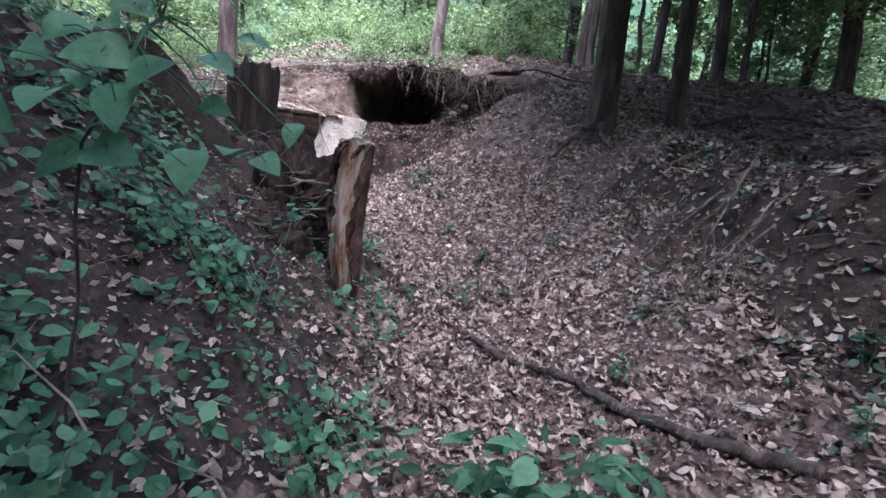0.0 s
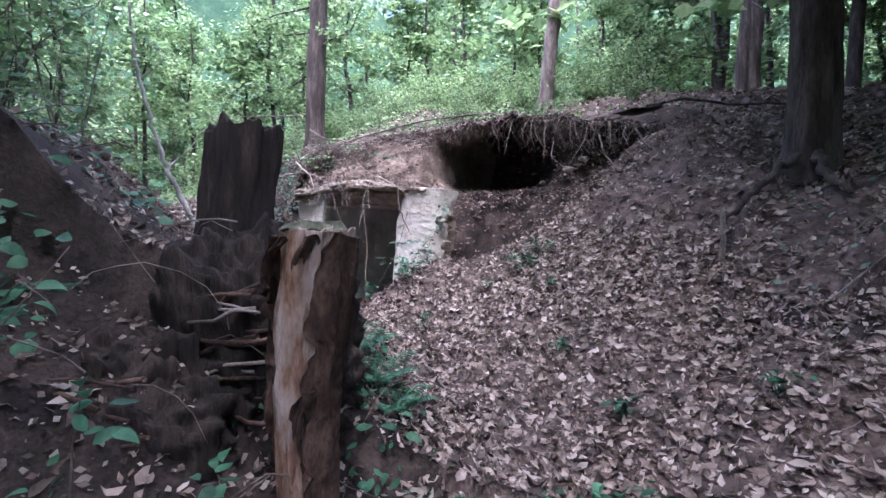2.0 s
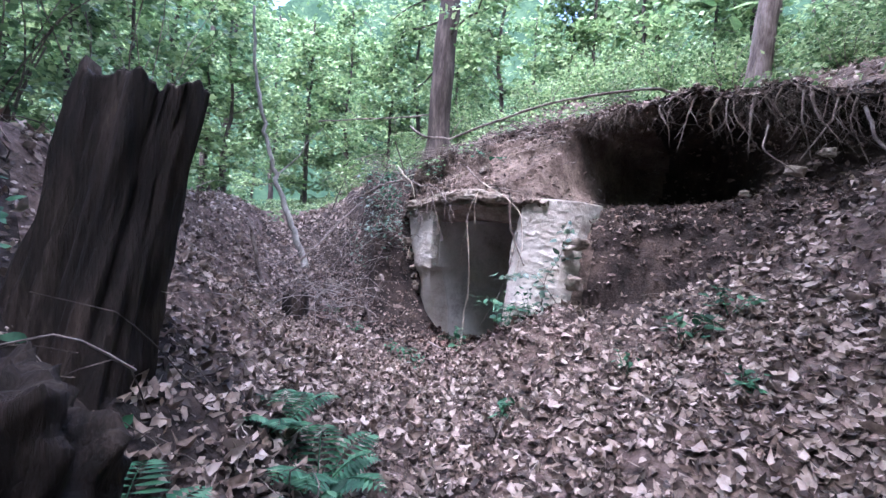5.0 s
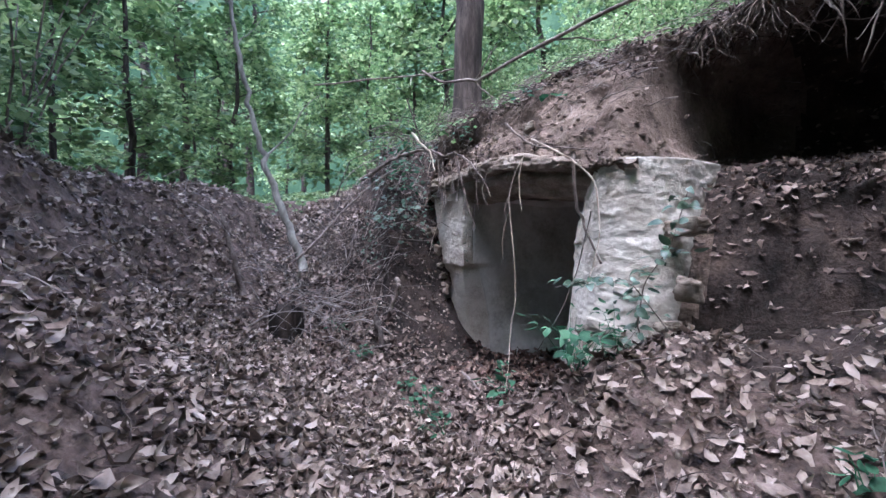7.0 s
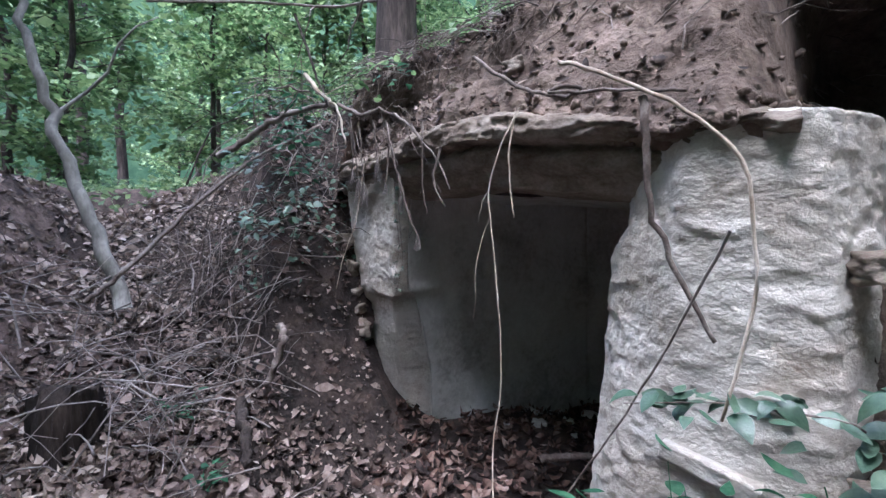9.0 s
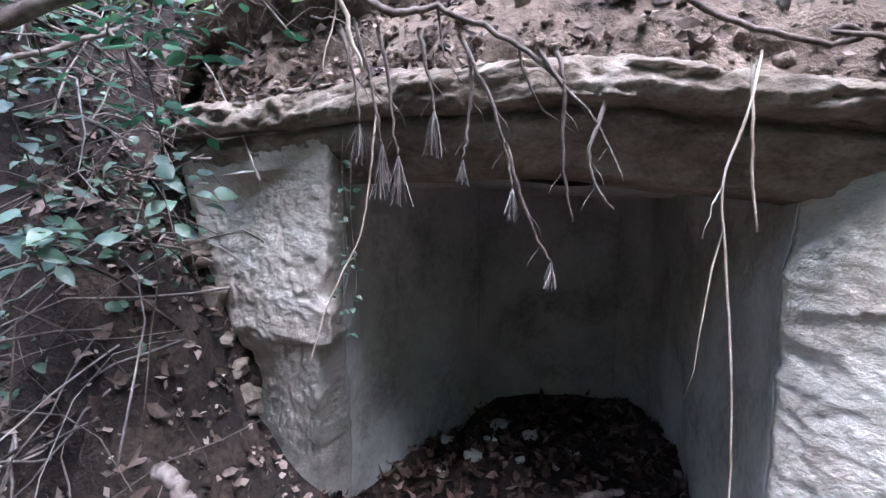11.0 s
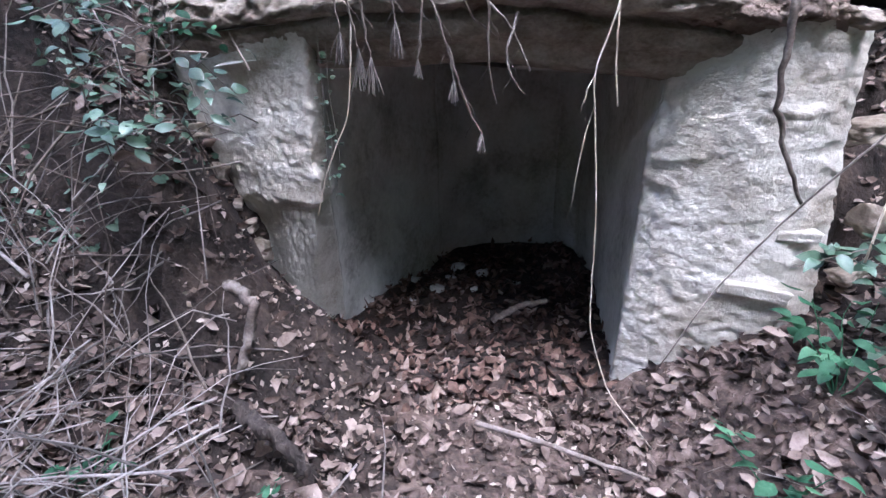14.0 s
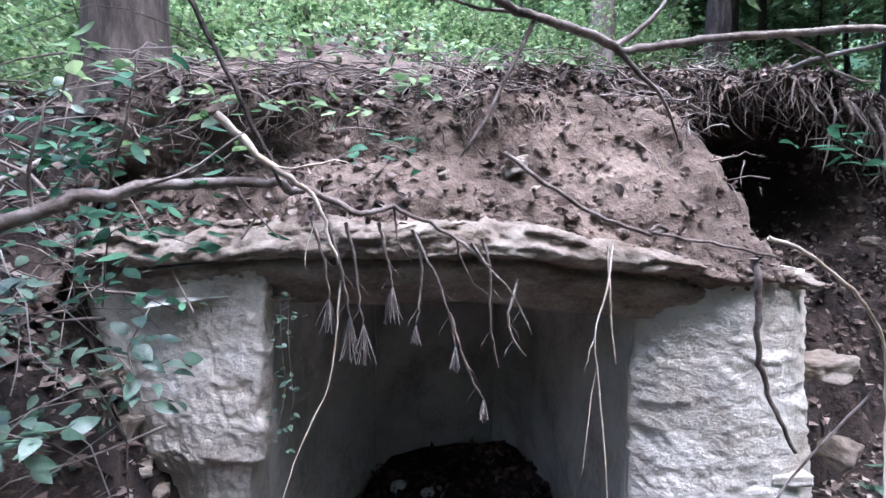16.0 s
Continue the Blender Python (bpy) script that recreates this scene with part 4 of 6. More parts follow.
def build_litter():
    r = np.random.default_rng(11)
    x, y = r.uniform(-6.8, 5.0, 215000), r.uniform(-0.6, 11.5, 215000)
    d, _, left = gully(x, y)
    keep = np.full(len(x), 0.75)
    patch = fbm(x, y, 0, 0.9, 3, 61)
    keep *= 1 - left * 0.5 * step(0.7, 1.2, d) * (1 - 0.75 * step(1.5, 2.1, d)) * step(6.6, 5.6, y)
    keep *= 1 - 0.85 * np.exp(-(((x + 0.95) / 0.7) ** 2 + ((y - 8.1) / 0.6) ** 2))
    keep *= 1 - 0.7 * np.exp(-(((x + 3.75) / 0.4) ** 2 + ((y - 8.75) / 0.35) ** 2))
    keep *= np.where((x < -0.55) & (y < 4.6) & (y > -0.6) & (d > 0.75), 0.22, 1.0)
    keep *= np.where((x > 1.3) & (d > 1.6), 0.95, 1.0)
    keep *= np.clip(0.85 + 0.5 * patch, 0.25, 1)
    keep *= np.where(y > 9.6, 0.25, 1.0)
    keep *= np.where((y > 7.5) & (x < -1.6) & (x > -4.3), 0.7, 1.0)
    keep = np.where((x < -4.2) & (y > 7.9), 0.95, keep)
    keep *= np.clip((slope_normal(x, y)[:, 2] - 0.45) / 0.25, 0.5, 1)
    ok = (r.uniform(0, 1, len(x)) < keep * np.where((d < 2.4) & (x > -5.5) & (y < 8.3), 1.05, 0.62)) & ~under_bank(x, y)
    x, y = x[ok], y[ok]
    z = ground(x, y) + r.uniform(0.004, 0.035, len(x))
    size = np.clip(r.normal(0.062, 0.022, len(x)), 0.02, 0.13)
    near_door = (y > 7.45 + 0.3 * fbm(x, y, 0, 2, 2, 8)) & (x < -1.4) & (x > -5.4)
    for some, mat, label in ((~near_door, M_LEAF, "brown dry oak and beech leaves carpeting the gully"), (near_door, M_OLDLEAF, "damp trodden brown leaves before the doorway")):
        v, f = scatter(OAK_LEAVES, np.stack([x, y, z], -1)[some], slope_normal(x[some], y[some]), size[some], r, 0.45)
        tagged(piece("leaf_litter", v, f, mat), label, "leaf litter", kind="stuff")
    # broken crumbs of leaf between the whole ones
    n = 46000
    x, y = r.uniform(-6.2, 2.4, n), r.uniform(1.2, 9.2, n)
    d, _, left = gully(x, y)
    ok = ~under_bank(x, y) & (d < 2.2)
    x, y = x[ok], y[ok]
    z = ground(x, y) + r.uniform(0.002, 0.025, len(x))
    v, f = scatter(CLUMP_LEAVES, np.stack([x, y, z], -1), slope_normal(x, y), r.uniform(0.012, 0.045, len(x)), r, 0.7)
    tagged(piece("leaf_litter", v, f, M_LEAF), "broken crumbs of brown leaf on the soil", "leaf litter", kind="stuff")
    # dead leaves in the chamber, its shade painted into their darker colour
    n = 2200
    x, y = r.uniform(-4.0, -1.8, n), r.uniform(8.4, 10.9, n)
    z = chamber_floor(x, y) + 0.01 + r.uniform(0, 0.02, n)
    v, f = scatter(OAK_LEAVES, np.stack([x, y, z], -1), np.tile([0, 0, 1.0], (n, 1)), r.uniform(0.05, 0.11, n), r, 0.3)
    tagged(piece("leaf_litter", v, f, M_SHADE_LEAF), "rotting leaves on the chamber floor, coloured dark for the shade", "leaf litter", kind="stuff")
    # thinner litter on the wooded plateau
    n = 26000
    x, y = r.uniform(-2, 16, n), r.uniform(2, 20, n)
    ok = (plateau(x, y) - 0.5 < ground(x, y, False)) & ((x > 4.8) | (y > 11.2) | (x > 2.5)) & ~((x < 2) & (y > 9.5) & (y < 12) & (r.uniform(0, 1, n) < 0.8))
    x, y = x[ok], y[ok]
    z = ground(x, y) + r.uniform(0.004, 0.03, len(x))
    v, f = scatter(FLAT_LEAVES, np.stack([x, y, z], -1), np.tile([0, 0, 1.0], (len(x), 1)), r.uniform(0.09, 0.17, len(x)), r, 0.3)
    tagged(piece("leaf_litter", v, f, M_LEAF), "thin layer of fallen leaves on the wooded plateau", "leaf litter", kind="stuff")


build_litter()


def crown_leaves(anchors, count, spread, size, r, flat=0.5):
    """Leaves in loose flat sprays round anchor points."""
    a = anchors[r.integers(0, len(anchors), count)]
    pos = a + r.normal(0, 1, (count, 3)) * np.array([spread, spread, spread * flat])
    nrm = np.tile([0.0, -0.15, 1.0], (count, 1))
    return scatter(CLUMP_LEAVES, pos, nrm, r.uniform(0.7, 1.3, count) * size, r, 0.55)


def make_tree(name, seed, height, r0, low, limbs, leaves, leaf_size, label, bark, reach=2.2, lean=(0, 0), spread=0.28):
    r = np.random.default_rng(seed)
    ob = thing(name, (0, 0, 0), label=label, category="tree")
    top = (lean[0], lean[1], height)
    line = bend((0, 0, -0.3), top, 14, 0, 0.012, seed)
    v, f = tube(line, np.linspace(r0 * 1.15, r0 * 0.35, 14), 10, 0.12, seed)
    piece("trunk", v, f, bark, ob)
    chunks, anchors = [], []
    for k in range(limbs):
        h = low + (height - low) * (k + r.uniform(0, 1)) / limbs
        i = (h + 0.3) / (height + 0.3) * 13
        p = np.array([np.interp(i, range(14), line[:, c]) for c in range(3)])
        w = r.uniform(0, 2 * math.pi)
        length = reach * r.uniform(0.5, 1.1) * (1 - 0.45 * (h - low) / (height - low + 0.1))
        e = p + np.array([math.cos(w) * length, math.sin(w) * length, r.uniform(0.0, 0.6) * length])
        br = bend(p, e, 7, 0, 0.04, seed * 100 + k)
        chunks = [tube(br, np.linspace(r0 * 0.28, 0.006, 7), 3, close=False)]
        anchors += list(br[2:])
        for _ in range(2):
            q = br[r.integers(2, 6)]
            e2 = q + r.normal(0, 0.35, 3) * np.array([length, length, 0.35 * length]) * 0.8
            b2 = bend(q, e2, 5, 0, 0.05, int(r.integers(1e6)))
            chunks.append(tube(b2, np.linspace(r0 * 0.1, 0.004, 5), 3, close=False))
            anchors += list(b2[1:])
        v, f = join(chunks)
        piece("limb", v, f, bark, ob)
    v, f = crown_leaves(np.array(anchors), leaves, spread, leaf_size, r)
    piece("crown", v, f, M_GREEN, ob, "bright fresh green foliage with gaps", smooth=True)
    return ob


def forest():
    r = np.random.default_rng(5)
    kinds = [make_tree("beech_tree", 21, 10, 0.11, 1.3, 22, 3100, 0.22, "slim young beech with layered bright green foliage", M_BARK, 2.6),
             make_tree("beech_tree", 22, 8, 0.08, 0.8, 20, 3000, 0.21, "slim young beech with layered bright green foliage", M_BARK, 2.3),
             make_tree("beech_tree", 23, 12, 0.15, 2.2, 22, 3100, 0.23, "dark-stemmed woodland tree in full leaf", M_BARK, 3.0),
             make_tree("hornbeam_tree", 24, 7, 0.07, 0.5, 18, 2900, 0.2, "leafy hornbeam thicket stem", M_BARK, 2.1)]
    tall = [make_tree("oak_tree", 31, 15, 0.2, 5.0, 14, 1500, 0.26, "tall straight trunk with a high green crown", M_BARK, 3.4),
            make_tree("oak_tree", 32, 14, 0.14, 4.0, 12, 1400, 0.26, "tall straight trunk with a high green crown", M_BARK, 3.0)]
    used = set()

    def put(ob, x, y, s=1.0):
        m = pose(x, y, float(ground(x, y)) - 0.05, 0, 0, float(r.uniform(0, 360)))
        if ob in used:
            o = copy_thing(ob, m)
        else:
            used.add(ob)
            o = ob
            o.matrix_basis = m
        o.scale = (s, s, s)
        o["group"] = "woodland trees"

    # leafy young trees to the north and west
    spots = []
    for _ in range(4000):
        w, d = r.uniform(-12, 105), r.uniform(13, 34)
        x, y = -1 - d * math.sin(radians(w)), 4 + d * math.cos(radians(w))
        if all(math.hypot(x - a, y - b) > 2.3 for a, b in spots) and not (x > -6.5 and y < 12.5):
            spots.append((x, y))
        if len(spots) > 50:
            break
    for i, (x, y) in enumerate(spots):
        put(kinds[i % 4] if i % 5 else tall[i % 2], x, y, float(r.uniform(0.8, 1.25)))
    # low leafy front row on the clearing's edge
    for i in range(18):
        w, d = -8 + 5.6 * i + r.uniform(-2, 2), r.uniform(10.5, 13.5)
        x, y = -1 - d * math.sin(radians(w)), 4 + d * math.cos(radians(w))
        if y > 12.5 or x < -7.5:
            put(kinds[3 if i % 2 else 1], x, y, float(r.uniform(0.6, 0.85)))
    # sparser dark stems to the north-east and east
    spots2 = []
    for _ in range(4000):
        w, d = r.uniform(-88, -8), r.uniform(10, 34)
        x, y = 0 - d * math.sin(radians(w)), 4 + d * math.cos(radians(w))
        if all(math.hypot(x - a, y - b) > 2.2 for a, b in spots2):
            spots2.append((x, y))
        if len(spots2) > 40:
            break
    for i, (x, y) in enumerate(spots2):
        far = math.hypot(x, y - 4) > 11
        put(kinds[i % 4] if far and i % 5 else tall[i % 2], x, y, float(r.uniform(0.6, 1.05)))
    # leafy understorey that closes the wood to the north-east
    for i in range(26):
        w, d = -10 - 2.9 * i + r.uniform(-1, 1), r.uniform(17, 27)
        put(kinds[(3, 1, 0)[i % 3]], 0 - d * math.sin(radians(w)), 4 + d * math.cos(radians(w)), float(r.uniform(0.75, 1.1)))
    # broad crowns, mostly unseen, added to shade the east slope, walk start and west bank
    broad = make_tree("oak_tree", 33, 10.5, 0.13, 4.6, 18, 4600, 0.38, "spreading oak with a dense crown, added to shade the slope", M_BARK, 4.2, spread=0.5)
    wide = make_tree("oak_tree", 34, 9, 0.2, 3.8, 26, 7500, 0.42, "spreading oak with a dense crown, added to shade the slope", M_BARK, 6.2, spread=0.6)
    for x, y, s in ((-3.2, 1.5, 0.66), (-2.6, -0.6, 0.66), (-2.0, -0.9, 0.52), (-3.4, 0.3, 0.5)):
        put(broad, x, y, s)
    for x, y, s in ((7.4, 6.4, 1.0), (-3.4, -1.7, 0.95), (-4.9, 0.4, 0.8)):
        put(wide, x, y, s)
    for x, y in ((5.0, 3.0), (4.9, 0.0), (8.0, 5.4), (6.4, 11.6), (8.2, 8.6), (8.5, 2.0), (4.6, -3.4), (-7.2, 4.4), (-5.2, 1.6), (-4.8, -2.4), (-0.6, -6.5), (10.5, 13), (13, 8), (3.6, 13.5), (6.5, 15.5), (9.5, 17), (13, 14), (4.5, 19), (14, 19), (16, 11)):
        put(broad, x, y, float(r.uniform(0.9, 1.1)))
    # unseen trees added behind the start of the walk to shade the gully
    for x, y in ((-7, -2), (7, -3), (-5, -8), (4, -9), (0, -12), (9, 2), (-9, 3), (-11, -4), (10, -8)):
        put(tall[int(abs(x)) % 2], x, y, 1.0)


forest()


def build_backdrop():
    n = 96
    v = []
    for k in range(n):
        w = 2 * math.pi * k / n
        for z in (-6, 5, 14, 24, 33 + 4 * float(vnoise(k * 0.9, 0, 0, 2))):
            v.append((62 * math.cos(w), 62 * math.sin(w), z))
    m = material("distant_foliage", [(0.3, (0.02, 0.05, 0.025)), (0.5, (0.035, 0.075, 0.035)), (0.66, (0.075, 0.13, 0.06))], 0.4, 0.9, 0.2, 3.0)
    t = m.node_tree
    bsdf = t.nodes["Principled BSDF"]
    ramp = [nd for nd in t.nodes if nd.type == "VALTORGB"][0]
    # the foliage colour also glows a little, in place of daylight on far leaves
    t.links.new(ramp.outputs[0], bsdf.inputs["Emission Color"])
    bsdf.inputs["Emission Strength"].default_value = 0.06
    tagged(piece("backdrop", v, grid_faces(n, 5, True), m), "distant wall of green woodland with a faint added glow", "woodland", kind="structure")


build_backdrop()


# ---- shrubs and undergrowth on the plateau ----
def make_bush(seed, label, size=0.08, leaves=1100, h=1.0, wide=0.6, name="shrub", mat=None):
    r = np.random.default_rng(seed)
    ob = thing(name, (0, 0, 0), label=label, category="shrub", group="shrubs on the bank top")
    chunks, anchors = [], []
    for k in range(12):
        e = np.array([r.normal(0, wide * 0.6), r.normal(0, wide * 0.6), h * r.uniform(0.5, 1.05)])
        b = bend((r.normal(0, 0.05), r.normal(0, 0.05), -0.05), e, 7, -0.05, 0.05, seed * 50 + k)
        v, f = tube(b, np.linspace(0.009, 0.003, 7), 4, close=False)
        piece("stem", v, f, M_TWIG, ob)
        anchors += list(b[1:])
    v, f = crown_leaves(np.array(anchors), leaves, 0.11, size, r, 0.8)
    piece("foliage", v, f, mat or M_GREEN, ob, smooth=True)
    return ob


def plant_shrubs():
    r = np.random.default_rng(15)
    protos = [make_bush(41, "light green leafy shrub on the bank top"), make_bush(42, "light green leafy shrub on the bank top", 0.075, 1150, 1.25, 0.7),
              make_bush(43, "low pale green shrub among grass", 0.065, 900, 0.7, 0.6)]
    places = []
    for _ in range(3000):
        x, y = r.uniform(-9, 1.2), r.uniform(9.7, 16)
        if x < -5 and y < 10.3 + (-5 - x) * 0.2:
            continue
        if (x > -0.2 and y < 10.8) or (-1.3 < x < 0.9 and y < 11.7):
            continue
        if abs(x + 3.1) < 1.3 and y < 11.2:
            continue
        if all(math.hypot(x - a, y - b) > 0.75 for a, b in places):
            places.append((x, y))
        if len(places) > 70:
            break
    first = set()
    for i, (x, y) in enumerate(places):
        p = protos[i % 3]
        m = pose(x, y, float(ground(x, y)) - 0.03, 0, 0, float(r.uniform(0, 360)))
        s = float(r.uniform(0.7, 1.15)) * (0.7 if y < 11 else 1.0)
        if i % 3 in first:
            o = copy_thing(p, m)
        else:
            first.add(i % 3)
            o = p
            o.matrix_basis = m
        o.scale = (s, s, s)


plant_shrubs()


def build_undergrowth():
    r = np.random.default_rng(19)
    # grass and herbs along the bank top and the meadow beyond the saddle
    n = 46000
    x, y = r.uniform(-16, 2.0, n), r.uniform(7.5, 17, n)
    d = y - brow_y(x)
    west = (x < -5.6) & (y > 7.5)
    ok = ((d > 0.3 + 0.35 * r.uniform(0, 1, n)) & (x > -5.6) & ((x < 0.3) | (r.uniform(0, 1, n) < 0.12))) | (west & (x < -6.6 - 0.4 * r.uniform(0, 1, n)))
    x, y = x[ok], y[ok]
    z = ground(x, y) + r.uniform(0.0, 0.14, len(x))
    v, f = scatter(CLUMP_LEAVES, np.stack([x, y, z], -1), np.tile([0, -0.3, 0.8], (len(x), 1)), r.uniform(0.04, 0.1, len(x)), r, 0.6)
    tagged(piece("undergrowth", v, f, M_GREEN, smooth=True), "bright grass and low herbs on the plateau", "undergrowth", kind="stuff")


build_undergrowth()


# ---- stones ----
def stone(at, size, seed, mat=None, label="pale broken sandstone lump in the soil", name="stone"):
    bm = bmesh.new()
    bmesh.ops.create_icosphere(bm, subdivisions=4, radius=1.0)
    for v in bm.verts:
        c = v.co
        k = 1 + 0.35 * float(vnoise(c.x * 1.3, c.y * 1.3, c.z * 1.3, seed)) + 0.12 * float(vnoise(c.x * 4, c.y * 4, c.z * 4, seed + 1))
        box = max(abs(c.x), abs(c.y), abs(c.z))
        k = k / box ** 0.8 + 0.05 * float(vnoise(c.x * 9, c.y * 9, c.z * 9, seed + 2))
        v.co = Vector((c.x * k * size[0] * 0.8, c.y * k * size[1] * 0.8, c.z * k * size[2] * 0.8))
    me = bpy.data.meshes.new(name)
    bm.to_mesh(me)
    bm.free()
    me.materials.append(mat or M_ROCK)
    me.polygons.foreach_set("use_smooth", [True] * len(me.polygons))
    ob = new(name, me)
    ob.matrix_basis = pose(*at, *(np.random.default_rng(seed).uniform(-20, 20, 3)))
    return tagged(ob, label, "stone", "loose stones")


for i, (at, size) in enumerate((((-4.5, 9.16, 1.83), (0.09, 0.07, 0.045)), ((-4.5, 9.15, 1.62), (0.045, 0.06, 0.1)), ((-4.4, 9.12, 1.46), (0.1, 0.07, 0.035)),
                               ((-4.4, 9.15, 1.62), (0.05, 0.06, 0.08)), ((-4.33, 9.12, 1.33), (0.09, 0.06, 0.045)), ((-4.26, 9.1, 1.2), (0.07, 0.05, 0.07)), ((-4.55, 9.18, 1.72), (0.06, 0.05, 0.04)),
                               ((-2.87, 8.66, 2.72), (0.06, 0.045, 0.04)), ((0.1, 8.8, 2.56), (0.08, 0.06, 0.045)), ((0.3, 8.85, 2.7), (0.06, 0.05, 0.045)),
                               ((-0.25, 8.85, 2.38), (0.05, 0.04, 0.03)), ((-2.3, 8.5, 2.62), (0.035, 0.03, 0.025)), ((-3.2, 8.62, 2.66), (0.03, 0.03, 0.02)),
                               ((-1.56, 8.3, 1.86), (0.13, 0.1, 0.06)), ((-1.5, 8.25, 1.5), (0.08, 0.07, 0.08)), ((-1.58, 8.2, 1.28), (0.09, 0.06, 0.035)))):
    stone(at, size, 60 + i, M_LINTEL)

# pale rubble on the chamber floor
for i, (x, y, size) in enumerate(((-3.2, 9.95, 0.06), (-3.05, 10.2, 0.05), (-2.9, 9.9, 0.035), (-2.75, 10.3, 0.06), (-2.5, 10.1, 0.04), (-3.35, 10.2, 0.05), (-2.95, 10.45, 0.07), (-3.4, 9.8, 0.035))):
    stone((x, y, float(chamber_floor(x, y)) + 0.02), (size, size * 0.8, size * 0.5), 90 + i, M_WALL, "pale stone chip on the chamber floor")

# flat plates that stand out of the broad pillar
for i, (x, y, z, w, h) in enumerate(((-1.99, 8.215, 1.21, 0.14, 0.03), (-1.86, 8.215, 1.46, 0.08, 0.022))):
    v, f = slab([(-w, -0.012), (w, -0.02), (w * 0.9, 0.08), (-w * 0.9, 0.08)], -h, h, 0.008, 0.02, 70 + i)
    ob = piece("rock_flake", v, f, M_ROCK, doorway)
    ob.matrix_basis = Matrix.Translation(-doorway.location) @ pose(x, y, z, 6, 10 - 8 * i, -14)


# ---- twigs, roots, branches ----
def branch(name, points, r0, r1, mat, label, category="branch", group="", forks=(), sides=6):
    """A crooked branch along points with side forks, each (start 0..1, offset, radius)."""
    pts = np.array(points, float)
    base = pts[0].copy()
    k = np.linspace(0, len(pts) - 1, max(8, 5 * len(pts)))
    fine = np.stack([np.interp(k, range(len(pts)), pts[:, c]) for c in range(3)], -1)
    fine[1:-1] = (fine[:-2] + fine[1:-1] * 2 + fine[2:]) / 4
    r = np.random.default_rng(int(abs(base[0] * 1000 + base[2] * 77)) + len(points))
    fine[1:-1] += r.normal(0, r0 * 0.25, fine[1:-1].shape)
    ob = thing(name, tuple(base), label=label, category=category, group=group)
    v, f = tube(fine - base, np.linspace(r0, r1, len(fine)), sides, 0.18, 3)
    piece("stem", v, f, mat, ob)
    for s, off, rad in forks:
        p = fine[int(s * (len(fine) - 1))] - base
        v, f = tube(bend(p, p + np.array(off), 6, 0, 0.07, int(s * 1000)), np.linspace(rad, rad * 0.35, 6), 5)
        piece("side_twig", v, f, mat, ob)
    return ob


DRY = "bare grey-brown dry branch"
branch("dry_branch", [(-4.6, 8.2, 2.36), (-4.4, 8.28, 2.47), (-4.23, 8.3, 2.54), (-4.05, 8.32, 2.58), (-3.81, 8.33, 2.59), (-3.72, 8.33, 2.57)], 0.022, 0.012, M_TWIG, "long bare branch lying across the rock slab", "branch", "",
       ((0.3, (0.05, -0.05, 0.25), 0.006), (0.55, (0.25, -0.05, 0.14), 0.006), (0.75, (0.12, -0.04, -0.16), 0.005)))
branch("dry_branch", [(-3.72, 8.33, 2.58), (-3.56, 8.34, 2.5), (-3.46, 8.36, 2.53), (-3.28, 8.33, 2.45), (-3.15, 8.3, 2.34)], 0.011, 0.005, M_TWIG, DRY + " drooping over the doorway", "branch", "", ((0.5, (0.06, 0, -0.18), 0.004), (0.8, (0.14, 0, -0.2), 0.004)))
branch("dry_branch", [(-4.02, 8.3, 3.1), (-3.91, 8.3, 2.87), (-3.85, 8.3, 2.74), (-3.78, 8.32, 2.58)], 0.008, 0.006, M_BARK, "thin dark upright stick leaning on the bank")
branch("dry_branch", [(-3.94, 8.3, 2.76), (-3.81, 8.3, 2.64), (-3.69, 8.3, 2.55), (-3.63, 8.3, 2.36)], 0.013, 0.004, M_STRAW, "pale dead stem bent over the slab", "branch", "", ((0.4, (0.2, 0, 0.02), 0.004), (0.7, (-0.03, 0, -0.2), 0.003)))
branch("tree_branch", [(-3.5, 8.0, 3.16), (-3.29, 8.0, 3.02), (-3.15, 8.0, 2.99), (-2.98, 8.0, 2.97), (-2.91, 8.0, 2.94), (-2.72, 8.0, 2.99), (-2.27, 8.0, 3.08), (-1.81, 8.0, 3.16), (-1.3, 8.25, 3.26), (-1.0, 8.7, 3.4), (-0.9, 9.0, 3.42)], 0.011, 0.013, M_TWIG,
       "grey overhanging branch crossing above the bank", "branch", "", ((0.38, (0.2, 0, 0.2), 0.009), (0.4, (0.24, 0.02, -0.24), 0.008), (0.2, (-0.2, 0, -0.36), 0.007), (0.6, (0.48, 0, -0.1), 0.008), (0.15, (-0.3, 0.05, 0.05), 0.006)))
branch("root", [(-3.01, 8.5, 2.74), (-2.88, 8.45, 2.64), (-2.69, 8.38, 2.51), (-2.5, 8.32, 2.44), (-2.43, 8.3, 2.46), (-2.5, 8.28, 2.475), (-2.56, 8.26, 2.45), (-2.31, 8.2, 2.41), (-2.08, 8.14, 2.36)], 0.009, 0.006, M_TWIG, "bare looping root on the sandy slope", "root")
branch("creeper_stem", [(-2.4, 7.95, 2.44), (-2.33, 7.9, 2.41), (-2.06, 7.9, 2.26), (-1.92, 7.9, 2.11), (-1.89, 7.9, 1.8), (-1.95, 7.86, 1.5)], 0.007, 0.004, M_STRAW, "pale arching stem in front of the pillar", "stem")
branch("creeper_stem", [(-2.2, 8.14, 2.36), (-2.18, 8.13, 2.2), (-2.17, 8.14, 2.01), (-2.09, 8.14, 1.83), (-1.98, 8.12, 1.63)], 0.014, 0.007, M_TWIG, "dead woody creeper clinging to the pillar", "stem")
